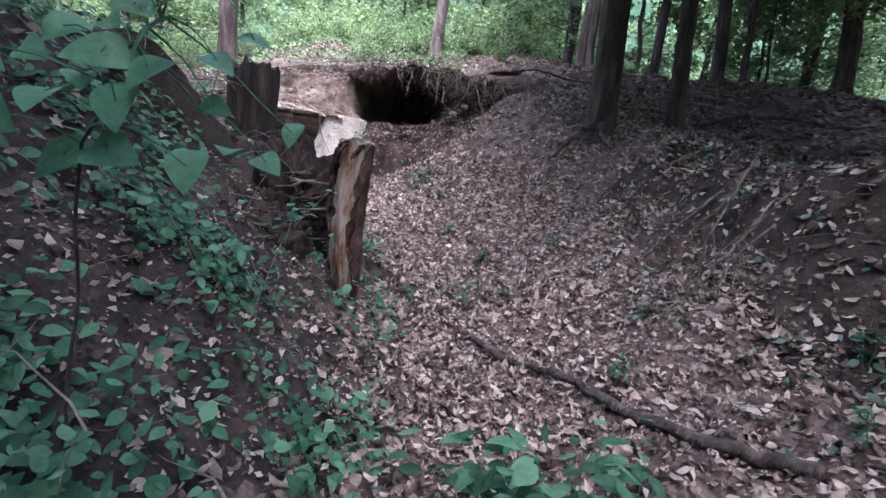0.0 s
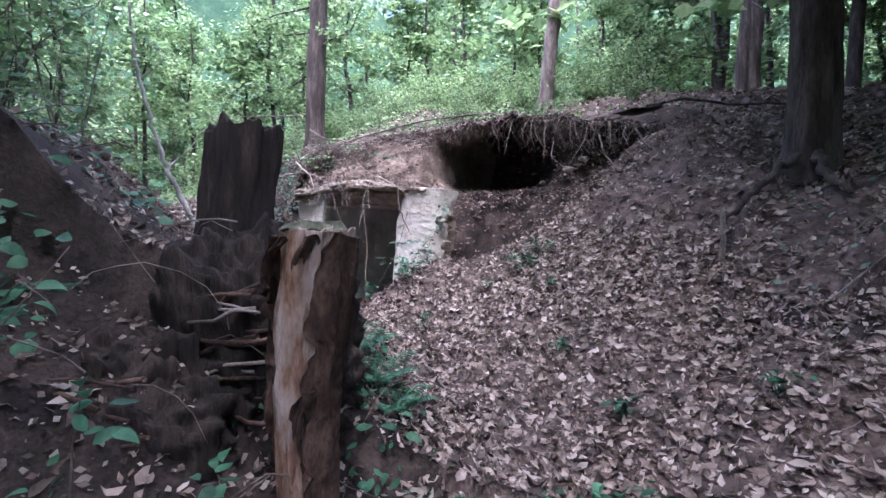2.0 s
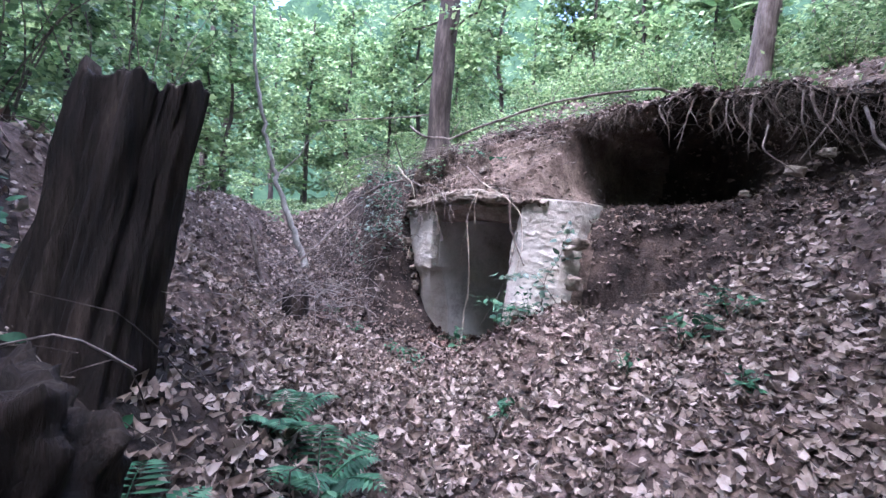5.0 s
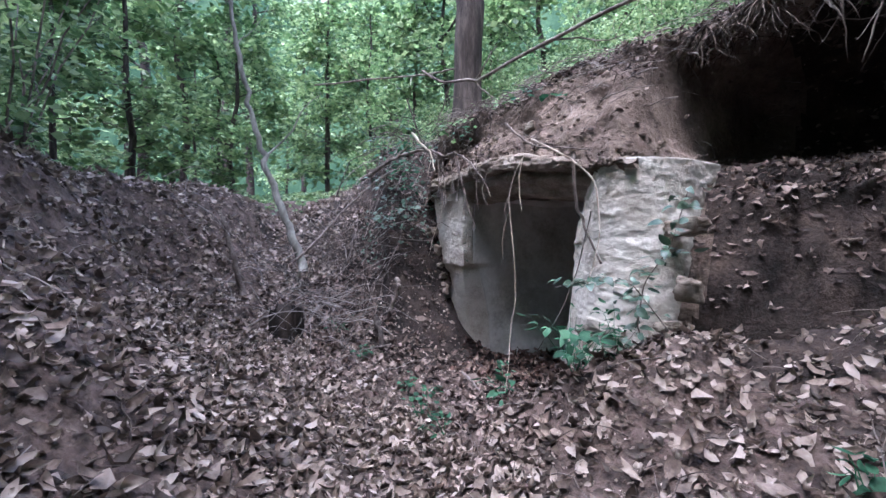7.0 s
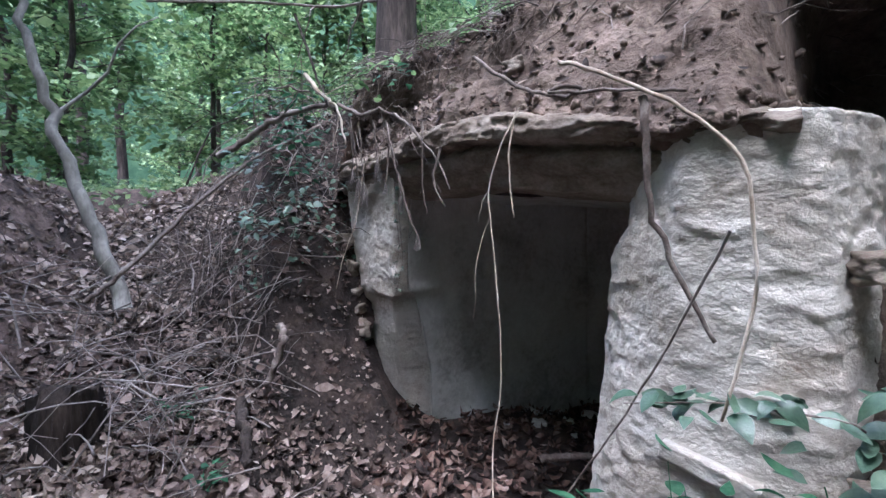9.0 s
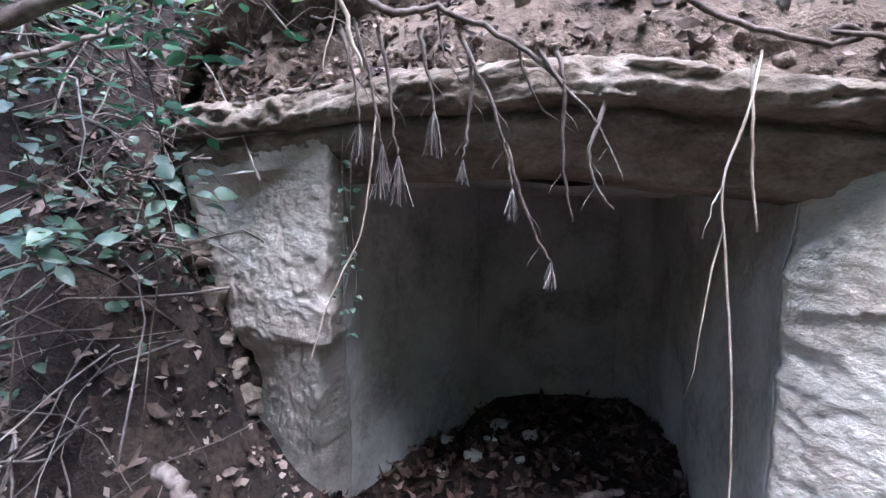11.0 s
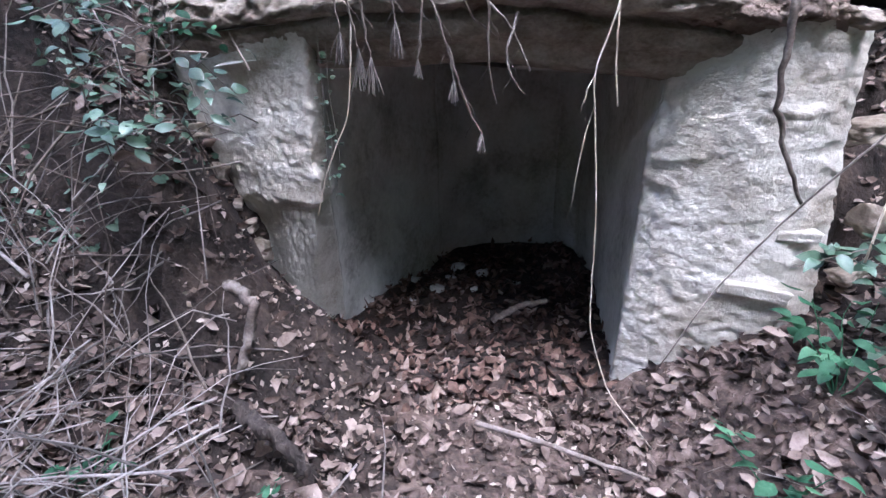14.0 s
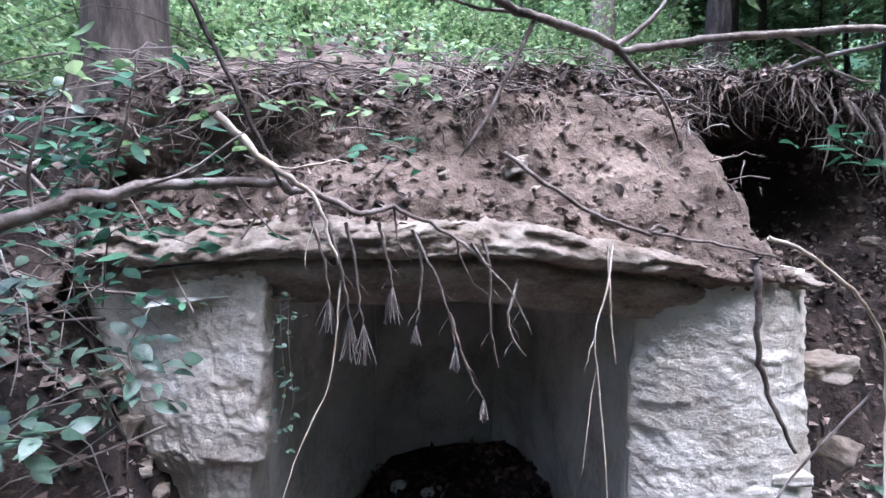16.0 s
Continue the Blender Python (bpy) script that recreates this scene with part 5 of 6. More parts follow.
branch("creeper_stem", [(-1.95, 7.9, 1.95), (-2.1, 8.05, 1.6), (-2.25, 8.12, 1.3), (-2.45, 8.1, 0.95)], 0.004, 0.003, M_TWIG, "thin dry runner across the pillar", "stem")
branch("hanging_stalk", [(-2.68, 8.3, 2.42), (-2.73, 8.25, 2.29), (-2.79, 8.25, 2.1), (-2.75, 8.25, 1.81), (-2.72, 8.25, 1.54), (-2.71, 8.25, 1.29), (-2.72, 8.2, 1.1), (-2.66, 8.1, 0.85), (-2.55, 7.9, 0.72)], 0.0036, 0.0024, M_STRAW, "long bleached stalk dangling across the doorway", "stalk", "hanging stalks",
       ((0.25, (-0.04, 0, -0.12), 0.003), (0.3, (-0.07, 0, -0.42), 0.003)))
branch("hanging_stalk", [(-2.7, 8.3, 2.4), (-2.71, 8.27, 2.25), (-2.7, 8.27, 2.1), (-2.68, 8.27, 1.99)], 0.004, 0.003, M_STRAW, "bleached stalk dangling from the slab", "stalk", "hanging stalks")
branch("hanging_stalk", [(-3.61, 8.42, 2.3), (-3.63, 8.4, 2.1), (-3.65, 8.4, 1.97), (-3.75, 8.4, 1.77), (-3.8, 8.4, 1.6)], 0.0035, 0.002, M_STRAW, "thin bleached stalk hanging by the pillar", "stalk", "hanging stalks")


def tuft(parent, at, length, r, count=24):
    chunks = []
    for _ in range(count):
        e = np.array(at) + np.array([r.normal(0, 0.15), r.normal(0, 0.13), -1]) * length * r.uniform(0.6, 1.1)
        chunks.append(tube(bend(at, e, 4, 0, 0.05, int(r.integers(1e6))), np.linspace(0.0022, 0.0012, 4), 4, close=False))
    v, f = join(chunks)
    piece("dead_tuft", v, f, M_CANE, parent, "fan of withered needles")


def dangling(points, length, label="drooping dry twig with a withered tuft", tufted=True, mat=None):
    ob = branch("hanging_twig", points, 0.006, 0.0025, mat or M_TWIG, label, "twig", "drooping twigs",
                ((0.45, (0.04, 0, -0.07), 0.0025), (0.7, (-0.03, 0.01, -0.06), 0.002)))
    if tufted:
        r = np.random.default_rng(int(abs(points[0][0] * 1000)))
        tuft(ob, np.array(points[-1]) - np.array(points[0]), length, r)
    return ob


dangling([(-3.4, 8.34, 2.46), (-3.33, 8.3, 2.31), (-3.29, 8.3, 2.19), (-3.27, 8.3, 2.09)], 0.08)
dangling([(-3.29, 8.3, 2.2), (-3.25, 8.3, 2.07), (-3.2, 8.3, 1.95), (-3.17, 8.3, 1.91)], 0.07)
dangling([(-3.22, 8.3, 2.42), (-3.17, 8.3, 2.35), (-3.08, 8.3, 2.26), (-3.02, 8.3, 2.16), (-3.0, 8.3, 2.11)], 0.05, "drooping bare twig over the doorway", False)
dangling([(-3.17, 8.32, 2.43), (-3.15, 8.3, 2.33), (-3.15, 8.3, 2.14), (-3.12, 8.3, 2.01)], 0.05, "drooping bare twig over the doorway", False)
dangling([(-3.05, 8.3, 2.3), (-3.09, 8.3, 2.18), (-3.07, 8.3, 2.1), (-3.02, 8.3, 2.04)], 0.05, "drooping bare twig over the doorway", False)
dangling([(-3.66, 8.36, 2.5), (-3.62, 8.35, 2.36), (-3.6, 8.35, 2.25), (-3.59, 8.35, 2.2)], 0.13)
dangling([(-3.6, 8.36, 2.48), (-3.57, 8.35, 2.34), (-3.56, 8.35, 2.22), (-3.55, 8.35, 2.17)], 0.12)
dangling([(-3.5, 8.36, 2.48), (-3.47, 8.35, 2.34), (-3.46, 8.35, 2.28)], 0.11)
dangling([(-3.38, 8.34, 2.44), (-3.37, 8.33, 2.34), (-3.38, 8.33, 2.22), (-3.39, 8.33, 2.16)], 0.06)
dangling([(-3.7, 8.4, 2.5), (-3.66, 8.38, 2.36), (-3.65, 8.37, 2.25)], 0.1)

# sticks by the left foot of the doorway
branch("broken_stick", [(-4.17, 8.32, 1.36), (-4.12, 8.29, 1.345), (-4.06, 8.26, 1.3), (-4.1, 8.22, 1.15), (-4.15, 8.2, 1.0)], 0.022, 0.02, M_TWIG, "short broken stick with a crook on the soil", "stick", "fallen sticks")
branch("broken_stick", [(-4.12, 8.02, 1.02), (-3.99, 7.96, 0.93), (-3.86, 7.9, 0.8)], 0.03, 0.026, M_BARK, "short dark rotting log among leaves", "stick", "fallen sticks")
branch("broken_stick", [(-2.9, 9.2, 0.56), (-2.7, 9.3, 0.6), (-2.5, 9.33, 0.61)], 0.022, 0.018, M_TWIG, "broken stick on the chamber floor", "stick", "fallen sticks")
branch("broken_stick", [(-3.2, 8.2, 0.66), (-2.9, 8.0, 0.68), (-2.65, 7.75, 0.74)], 0.012, 0.007, M_TWIG, "thin stick among the leaves before the doorway", "stick", "fallen sticks")


def on_ground(x, y, up=0.03):
    return (x, y, float(ground(x, y)) + up)


branch("fallen_branch", [on_ground(0.25, 3.95), on_ground(0.64, 3.5, 0.05), on_ground(0.98, 3.05, 0.05), on_ground(1.19, 2.6, 0.05), on_ground(1.45, 2.2, 0.05), on_ground(1.75, 1.8, 0.04)], 0.022, 0.042, M_BARK, "fallen bark-covered branch lying on brown leaves", "branch", "fallen branches")
for i, (a, b, r0) in enumerate((((4.0, 7.6), (7.5, 8.3), 0.045), ((3.2, 8.4), (6.0, 9.8), 0.03), ((5.0, 6.5), (8.5, 7.2), 0.05), ((4.4, 9.0), (5.2, 7.2), 0.03), ((1.2, 9.6), (3.4, 9.2), 0.025), ((2.6, 5.4), (4.2, 6.4), 0.02),
                             ((-1.9, 6.6), (-1.2, 6.4), 0.012), ((-0.9, 5.5), (-0.5, 5.1), 0.014), ((-0.75, 5.2), (-0.2, 5.0), 0.012), ((-0.3, 4.7), (-0.25, 4.3), 0.013), ((-1.3, 5.9), (-0.6, 5.6), 0.01), ((-0.2, 6.0), (0.2, 6.4), 0.01))):
    m = 5
    pts = [on_ground(a[0] + (b[0] - a[0]) * k / (m - 1), a[1] + (b[1] - a[1]) * k / (m - 1), r0 * 1.4 + (0.12 if r0 > 0.02 and k else 0)) for k in range(m)]
    branch("fallen_branch", pts, r0, r0 * 0.5, M_TWIG if i % 2 else M_BARK, "bare fallen branch on the leafy slope" if r0 > 0.02 else "thin fallen stick among dry leaves", "branch", "fallen branches",
           ((0.5, (0.25, 0.1, 0.2), r0 * 0.4), (0.75, (-0.1, 0.2, 0.25), r0 * 0.35)) if r0 > 0.02 else ())
# dead tangle on the right bank
for i, pts in enumerate(([(2.41, 3.6, 1.75), (2.2, 3.6, 1.36), (1.95, 3.55, 1.12), (1.8, 3.5, 0.9)], [(2.3, 3.5, 1.65), (2.0, 3.4, 1.1), (1.95, 3.35, 0.75), (2.05, 3.35, 0.5)], [(2.5, 3.3, 1.5), (2.2, 3.3, 1.15), (1.9, 3.4, 0.8)],
                         [(2.2, 3.7, 1.2), (2.05, 3.3, 0.9), (1.75, 3.2, 0.62)], [(2.6, 3.6, 1.2), (2.2, 3.4, 0.95), (1.95, 3.1, 0.7)])):
    branch("dead_branch", pts, 0.01, 0.004, M_ROOT, "dry leafless branch hanging on the dark bank", "branch", "dead branches on the bank",
           ((0.4, (-0.2, -0.05, -0.15), 0.005), (0.6, (0.1, -0.08, -0.25), 0.005), (0.3, (-0.25, 0, -0.1), 0.004)))
branch("wooden_stake", [(1.43, 6.6, 1.2), (1.435, 6.6, 1.5), (1.43, 6.6, 1.84)], 0.024, 0.02, M_TWIG, "short broken pale stake standing in the leaves", "stake", sides=9)
branch("root", [(2.2, 7.15, 2.35), (1.95, 7.0, 2.2), (1.7, 6.85, 1.95), (1.5, 6.8, 1.75)], 0.045, 0.02, M_BARK, "exposed oak root creeping down the slope", "root", "exposed roots")
branch("root", [(2.3, 7.05, 2.35), (2.25, 6.8, 2.15), (2.3, 6.5, 1.95)], 0.05, 0.025, M_BARK, "exposed oak root creeping down the slope", "root", "exposed roots")
branch("root", [(0.5, 8.7, 3.0), (0.55, 8.5, 2.7), (0.75, 8.35, 2.4), (1.1, 8.2, 2.25), (1.3, 8.0, 2.0)], 0.014, 0.006, M_TWIG, "thin pale root curving down the earth bank", "root", "exposed roots")
branch("root", [(0.95, 8.7, 3.05), (1.05, 8.5, 2.8), (1.3, 8.3, 2.55), (1.45, 8.1, 2.25)], 0.012, 0.006, M_TWIG, "thin pale root curving down the earth bank", "root", "exposed roots")
branch("root", [(-0.1, 8.75, 2.95), (-0.12, 8.55, 2.7), (0.1, 8.5, 2.5)], 0.01, 0.005, M_TWIG, "thin pale root curving down the earth bank", "root", "exposed roots")


rc = np.random.default_rng(46)
for k in range(16):
    x0 = -0.95 + 0.13 * k + float(rc.normal(0, 0.04))
    y0, z0 = float(brow_y(x0)) - 0.12, float(brow_z(x0)) - 0.08
    drop = float(rc.uniform(0.25, 0.65))
    branch("root", [(x0, y0 + 0.1, z0), (x0 + float(rc.normal(0, 0.05)), y0, z0 - 0.4 * drop), (x0 + float(rc.normal(0, 0.12)), y0 + float(rc.normal(0, 0.05)), z0 - drop)], 0.011 if k % 3 else 0.018, 0.004, M_ROOT if k % 2 else M_TWIG, "bare root hanging under the turf of the hollow", "root", "roots under the turf",
           ((0.4, (0.08, -0.02, -0.18), 0.005), (0.6, (-0.1, 0.0, -0.16), 0.004)))


rr = np.random.default_rng(44)
for k in range(7):
    y0 = 3.4 + 0.45 * k + rr.normal(0, 0.2)
    x0 = 2.2 + 0.6 * rr.uniform(0, 1)
    branch("root", [on_ground(x0 + 0.4, y0 + 0.1, 0.02), on_ground(x0, y0, 0.05), on_ground(x0 - 0.3, y0 - 0.05 + rr.normal(0, 0.1), 0.02), on_ground(x0 - 0.6, y0 + rr.normal(0, 0.15), 0.0)], 0.014, 0.005, M_BARK if k % 2 else M_TWIG, "thin dark root on the shaded scarp", "root", "roots on the scarp")


def build_rootlets():
    """A fringe of fine roots under the brow and twigs on the mound."""
    r = np.random.default_rng(23)
    n = BANK.shape[1]
    chunks = []
    knots = r.integers(10, len(BANK) - 4, 26)
    for _ in range(2000):
        i = int(r.integers(10, len(BANK) - 4))
        if r.uniform() < 0.6:
            i = int(np.clip(knots[r.integers(0, 26)] + r.normal(0, 2.5), 4, len(BANK) - 4))
        x = BANK[i, 0, 0]
        hollow = -1.75 < x < 1.9
        j = int(n * (r.uniform(0.66, 0.8) if hollow else r.uniform(0.45, 0.8)))
        p = BANK[i, j] + np.array([0, -0.01, 0])
        length = min(0.62 if x > -0.8 else 0.3, 0.1 + r.exponential(0.17)) if hollow else r.uniform(0.08, 0.3)
        e = p + np.array([r.normal(0, 0.55), -abs(r.normal(0, 0.2)), -r.uniform(0.3, 1)]) * length
        chunks.append(tube(bend(p, e, 6, 0, 0.09, int(r.integers(1e6))), np.linspace(r.uniform(0.002, 0.005) + (0.006 * r.uniform(0, 1) ** 3 if hollow else 0), 0.0012, 6), 4, close=False))
    v, f = join(chunks)
    tagged(piece("rootlets", v, f, M_ROOT), "fringe of fine roots hanging from the turf", "roots", kind="stuff")


build_rootlets()


def build_brushwood():
    r = np.random.default_rng(29)

    def heap(count, place, length, rad, lift, label, flat=0.5, mat=None):
        chunks = []
        for _ in range(count):
            x, y = place()
            z = float(ground(x, y)) + r.uniform(0, lift)
            w = r.uniform(0, 2 * math.pi)
            l = r.uniform(*length)
            d = np.array([math.cos(w), math.sin(w), r.normal(0, flat)])
            a = np.array([x, y, z]) - d * l / 2
            b = np.array([x, y, z]) + d * l / 2
            a[2] = max(a[2], float(ground(a[0], a[1])) + 0.005)
            b[2] = max(b[2], float(ground(b[0], b[1])) + 0.005)
            chunks.append(tube(bend(a, b, 7, -r.uniform(0, 0.3) * l, 0.05, int(r.integers(1e6))), np.linspace(r.uniform(*rad), 0.0012, 7), 4, close=False))
        v, f = join(chunks)
        tagged(piece("brushwood", v, f, mat or M_TWIG), label, "brushwood", kind="stuff")

    heap(100, lambda: (r.normal(-4.95, 0.5), r.normal(7.8, 0.5)), (0.3, 1.1), (0.0025, 0.007), 0.25, "tangle of grey dry canes on the slope", 0.5, M_CANE)
    heap(60, lambda: (r.uniform(-5.0, -4.2), r.uniform(7.5, 8.7)), (0.2, 0.9), (0.002, 0.006), 0.25, "dry twigs strewn beside the doorway", 0.5, M_CANE)
    heap(160, lambda: (r.uniform(-5.5, -1), r.uniform(5.0, 7.8)), (0.1, 0.4), (0.0015, 0.004), 0.03, "small dry twigs among the leaf litter", 0.1)
    heap(120, lambda: (r.uniform(-1.2, 1.8), r.uniform(4.5, 8.3)), (0.1, 0.4), (0.0015, 0.004), 0.03, "small dry twigs among the leaf litter", 0.1)
    heap(130, lambda: (r.uniform(-2.9, -0.6), r.uniform(1.0, 5.2)), (0.15, 0.7), (0.0015, 0.005), 0.25, "thin twigs on the dark bank", 0.5)
    heap(90, lambda: (r.uniform(1.4, 3.2), r.uniform(2.0, 6.5)), (0.15, 0.6), (0.0015, 0.005), 0.12, "thin twigs on the shaded bank", 0.4)
    heap(170, lambda: (r.uniform(-6.0, -4.4), r.uniform(8.1, 9.5)), (0.2, 1.0), (0.002, 0.006), 0.3, "dry twigs strewn beside the doorway", 0.45)
    heap(60, lambda: (r.uniform(-5.6, -4.3), r.uniform(8.3, 9.4)), (0.3, 1.1), (0.003, 0.009), 0.3, "dark dead bramble canes beside the doorway", 0.6, M_ROOT)
    # twigs and leaves on the earth above the slab
    n = BANK.shape[1]
    chunks = []
    for _ in range(420):
        i = int(r.integers(8, int((4.75 - 1.2) / 0.035)))
        j = int(n * min(0.86, abs(r.normal(0.62, 0.13))))
        p = BANK[i, j] + np.array([0, -0.02, 0.02])
        w = r.uniform(0, 2 * math.pi)
        l = r.uniform(0.1, 0.5)
        d = np.array([math.cos(w), 0.3 * math.sin(w), 0.35 * math.sin(w)])
        chunks.append(tube(bend(p - d * l / 2 + np.array([0, -0.05, 0.03]), p + d * l / 2 + np.array([0, -0.05, 0.03]), 6, -0.06 * l, 0.07, int(r.integers(1e6))), np.linspace(r.uniform(0.002, 0.0055), 0.0012, 6), 4, close=False))
    v, f = join(chunks)
    tagged(piece("brushwood", v, f, M_TWIG), "dry twigs matted on the earth above the slab", "brushwood", kind="stuff")
    # dead leaves on the bank
    m = 9500
    i = r.integers(2, len(BANK) - 3, m)
    top = r.uniform(0, 1, m) < 0.5
    t = np.where(top, np.clip(r.normal(0.74, 0.09, m), 0.5, 0.97), r.uniform(0.08, 0.6, m))
    j = (t * (n - 2)).astype(int)
    p = BANK[i, j]
    du, dv = BANK[i + 1, j] - p, BANK[i, j + 1] - p
    nrm = np.cross(du, dv)
    nrm /= np.linalg.norm(nrm, axis=1)[:, None] + 1e-9
    nrm *= np.sign(nrm[:, 2] - nrm[:, 1])[:, None]
    ok = (nrm[:, 2] > 0.12) & ((p[:, 0] > -4.9))
    ok &= ~((p[:, 0] > -3.3) & (p[:, 0] < -1.6) & (t < 0.55) & (r.uniform(0, 1, m) < 0.85))
    p, nrm = p[ok] + nrm[ok] * 0.012 + r.uniform(-0.02, 0.02, (ok.sum(), 3)) * np.array([1, 0, 0]), nrm[ok]
    # a thicker drift at the bank's foot
    k = 500
    xi = np.clip(((r.uniform(-1.6, 1.7, k) + 4.75) / 0.035).astype(int), 0, len(BANK) - 2)
    q = BANK[xi, (r.uniform(0.05, 0.24, k) * n).astype(int)] + np.array([0, -0.012, 0.012])
    p, nrm = np.concatenate([p, q]), np.concatenate([nrm, np.tile([0, -0.6, 0.8], (k, 1))])
    v, f = scatter(OAK_LEAVES, p, nrm, r.uniform(0.03, 0.07, len(p)), r, 0.35)
    tagged(piece("leaf_litter", v, f, M_OLDLEAF), "dead leaves lodged on the earth bank", "leaf litter", kind="stuff")


build_brushwood()


# ---- living plants ----
def herb(name, at, height, count, leaf, seed, label, mat=None, group="herbs in the gully", spread=0.16, shapes=None):
    """A small plant: a few stems, leaves set along them."""
    r = np.random.default_rng(seed)
    ob = thing(name, at, label=label, category="plant", group=group)
    pos, nrm = [], []
    for k in range(max(3, count // 7)):
        w = r.uniform(0, 2 * math.pi)
        e = np.array([math.cos(w) * spread * r.uniform(0.3, 1.2), math.sin(w) * spread * r.uniform(0.3, 1.2), height * r.uniform(0.6, 1.1)])
        b = bend((0, 0, -0.03), e, 7, -0.02, 0.05, seed * 31 + k)
        piece("stem", *tube(b, np.linspace(0.0035, 0.0015, 7), 4, close=False), mat or M_PLANT, ob)
        for q in range(7):
            p = b[r.integers(2, 7)]
            o = r.normal(0, leaf * 0.6, 3) * np.array([1, 1, 0.35])
            pos.append(p + o)
            nrm.append(np.array([o[0], o[1], 0]) * 3 + np.array([0, 0, 1.0]))
    pos, nrm = np.array(pos), np.array(nrm)
    v, f = scatter(shapes or HEART_LEAVES, pos, nrm, r.uniform(0.7, 1.25, len(pos)) * leaf, r, 0.3, np.arctan2(pos[:, 1], pos[:, 0]))
    piece("foliage", v, f, mat or M_PLANT, ob)
    return ob


GREEN_HERB = "small bright green herb among brown leaves"
herb("herb", on_ground(0.6, 1.75, 0), 0.5, 130, 0.12, 1, "lobed light green herb clump beside the branch", spread=0.36)
herb("herb", on_ground(0.25, 1.7, 0), 0.42, 80, 0.11, 2, "lobed light green herb clump beside the branch", spread=0.25)
herb("herb", on_ground(0.9, 1.62, 0), 0.36, 80, 0.11, 12, "lobed light green herb clump beside the branch", spread=0.25)
herb("herb", on_ground(0.3, 4.35, 0), 0.28, 24, 0.075, 3, GREEN_HERB, spread=0.16)
for i, (x, y, h, n, l) in enumerate(((-0.25, 4.15, 0.16, 14, 0.06), (0.1, 5.9, 0.14, 12, 0.06), (0.55, 5.2, 0.15, 14, 0.07), (0.75, 4.4, 0.16, 16, 0.07), (1.3, 5.0, 0.15, 14, 0.06), (0.0, 6.9, 0.14, 14, 0.06), (-0.7, 7.2, 0.16, 20, 0.06),
                                  (-0.45, 7.55, 0.22, 35, 0.07), (-0.2, 7.75, 0.2, 30, 0.07), (1.7, 3.6, 0.16, 14, 0.06), (1.3, 2.9, 0.16, 14, 0.06), (-2.3, 7.6, 0.24, 22, 0.07), (-1.95, 7.8, 0.36, 42, 0.08), (-1.85, 7.55, 0.32, 36, 0.08),
                                  (-3.1, 7.7, 0.14, 14, 0.05), (-3.35, 7.72, 0.12, 10, 0.05), (-4.0, 7.75, 0.14, 10, 0.05), (-4.6, 7.9, 0.16, 14, 0.055), (-1.7, 7.75, 0.26, 26, 0.06), (-2.75, 7.3, 0.18, 18, 0.05), (-2.45, 7.2, 0.2, 22, 0.055),
                                  (-1.3, 6.6, 0.12, 10, 0.06), (2.6, 4.2, 0.25, 24, 0.07), (2.9, 5.0, 0.25, 24, 0.07), (2.4, 2.4, 0.25, 24, 0.07), (2.0, 1.9, 0.2, 20, 0.06), (-0.95, 4.6, 0.2, 24, 0.06), (-1.15, 5.1, 0.22, 30, 0.07), (-0.85, 4.25, 0.2, 24, 0.06))):
    herb("herb", on_ground(x, y, 0), h, n, l, 20 + i, GREEN_HERB, spread=h * 0.8)


def build_herb_carpet():
    r = np.random.default_rng(37)
    n = 15000
    x, y = r.uniform(-3.2, -0.15, n), r.uniform(0.3, 4.6, n)
    d, _, left = gully(x, y)
    dens = step(0.45, 0.95, d) * (0.2 + 0.8 * step(3.6, 2.4, y)) * np.clip(0.5 + 0.9 * fbm(x, y, 0, 1.6, 3, 71), 0, 1)
    ok = (left > 0) & (r.uniform(0, 1, n) < dens)
    x, y = x[ok], y[ok]
    z = ground(x, y) + np.abs(r.normal(0.06, 0.09, len(x))) + 0.01
    nrm = slope_normal(x, y) + np.array([0.3, -0.2, 0.5])
    v, f = scatter(HEART_LEAVES, np.stack([x, y, z], -1), nrm, r.uniform(0.035, 0.095, len(x)), r, 0.45)
    tagged(piece("herb_carpet", v, f, M_PLANT), "dense low herbs covering the dark bank", "herbs", kind="stuff")
    # ivy and herbs round the doorway's left shoulder, and sparse ones on the east slope
    n = 420
    x, y = r.uniform(-5.4, -4.4, n), r.uniform(8.6, 9.7, n)
    z = ground(x, y) + np.abs(r.normal(0.03, 0.06, n))
    v1 = scatter(HEART_LEAVES, np.stack([x, y, z], -1), slope_normal(x, y) + np.array([0.1, -0.3, 0.2]), r.uniform(0.03, 0.07, n), r, 0.4)
    tagged(piece("ivy_carpet", *v1, M_IVY), "ivy and bramble leaves beside the rock front", "ivy", kind="stuff")
    n = 700
    x, y = r.uniform(1.6, 5.0, n), r.uniform(1.5, 7.0, n)
    z = ground(x, y) + np.abs(r.normal(0.03, 0.06, n))
    v1 = scatter(HEART_LEAVES, np.stack([x, y, z], -1), slope_normal(x, y), r.uniform(0.04, 0.08, n), r, 0.4)
    tagged(piece("ivy_carpet", *v1, M_IVY), "sparse ivy leaves on the shaded slope", "ivy", kind="stuff")


build_herb_carpet()


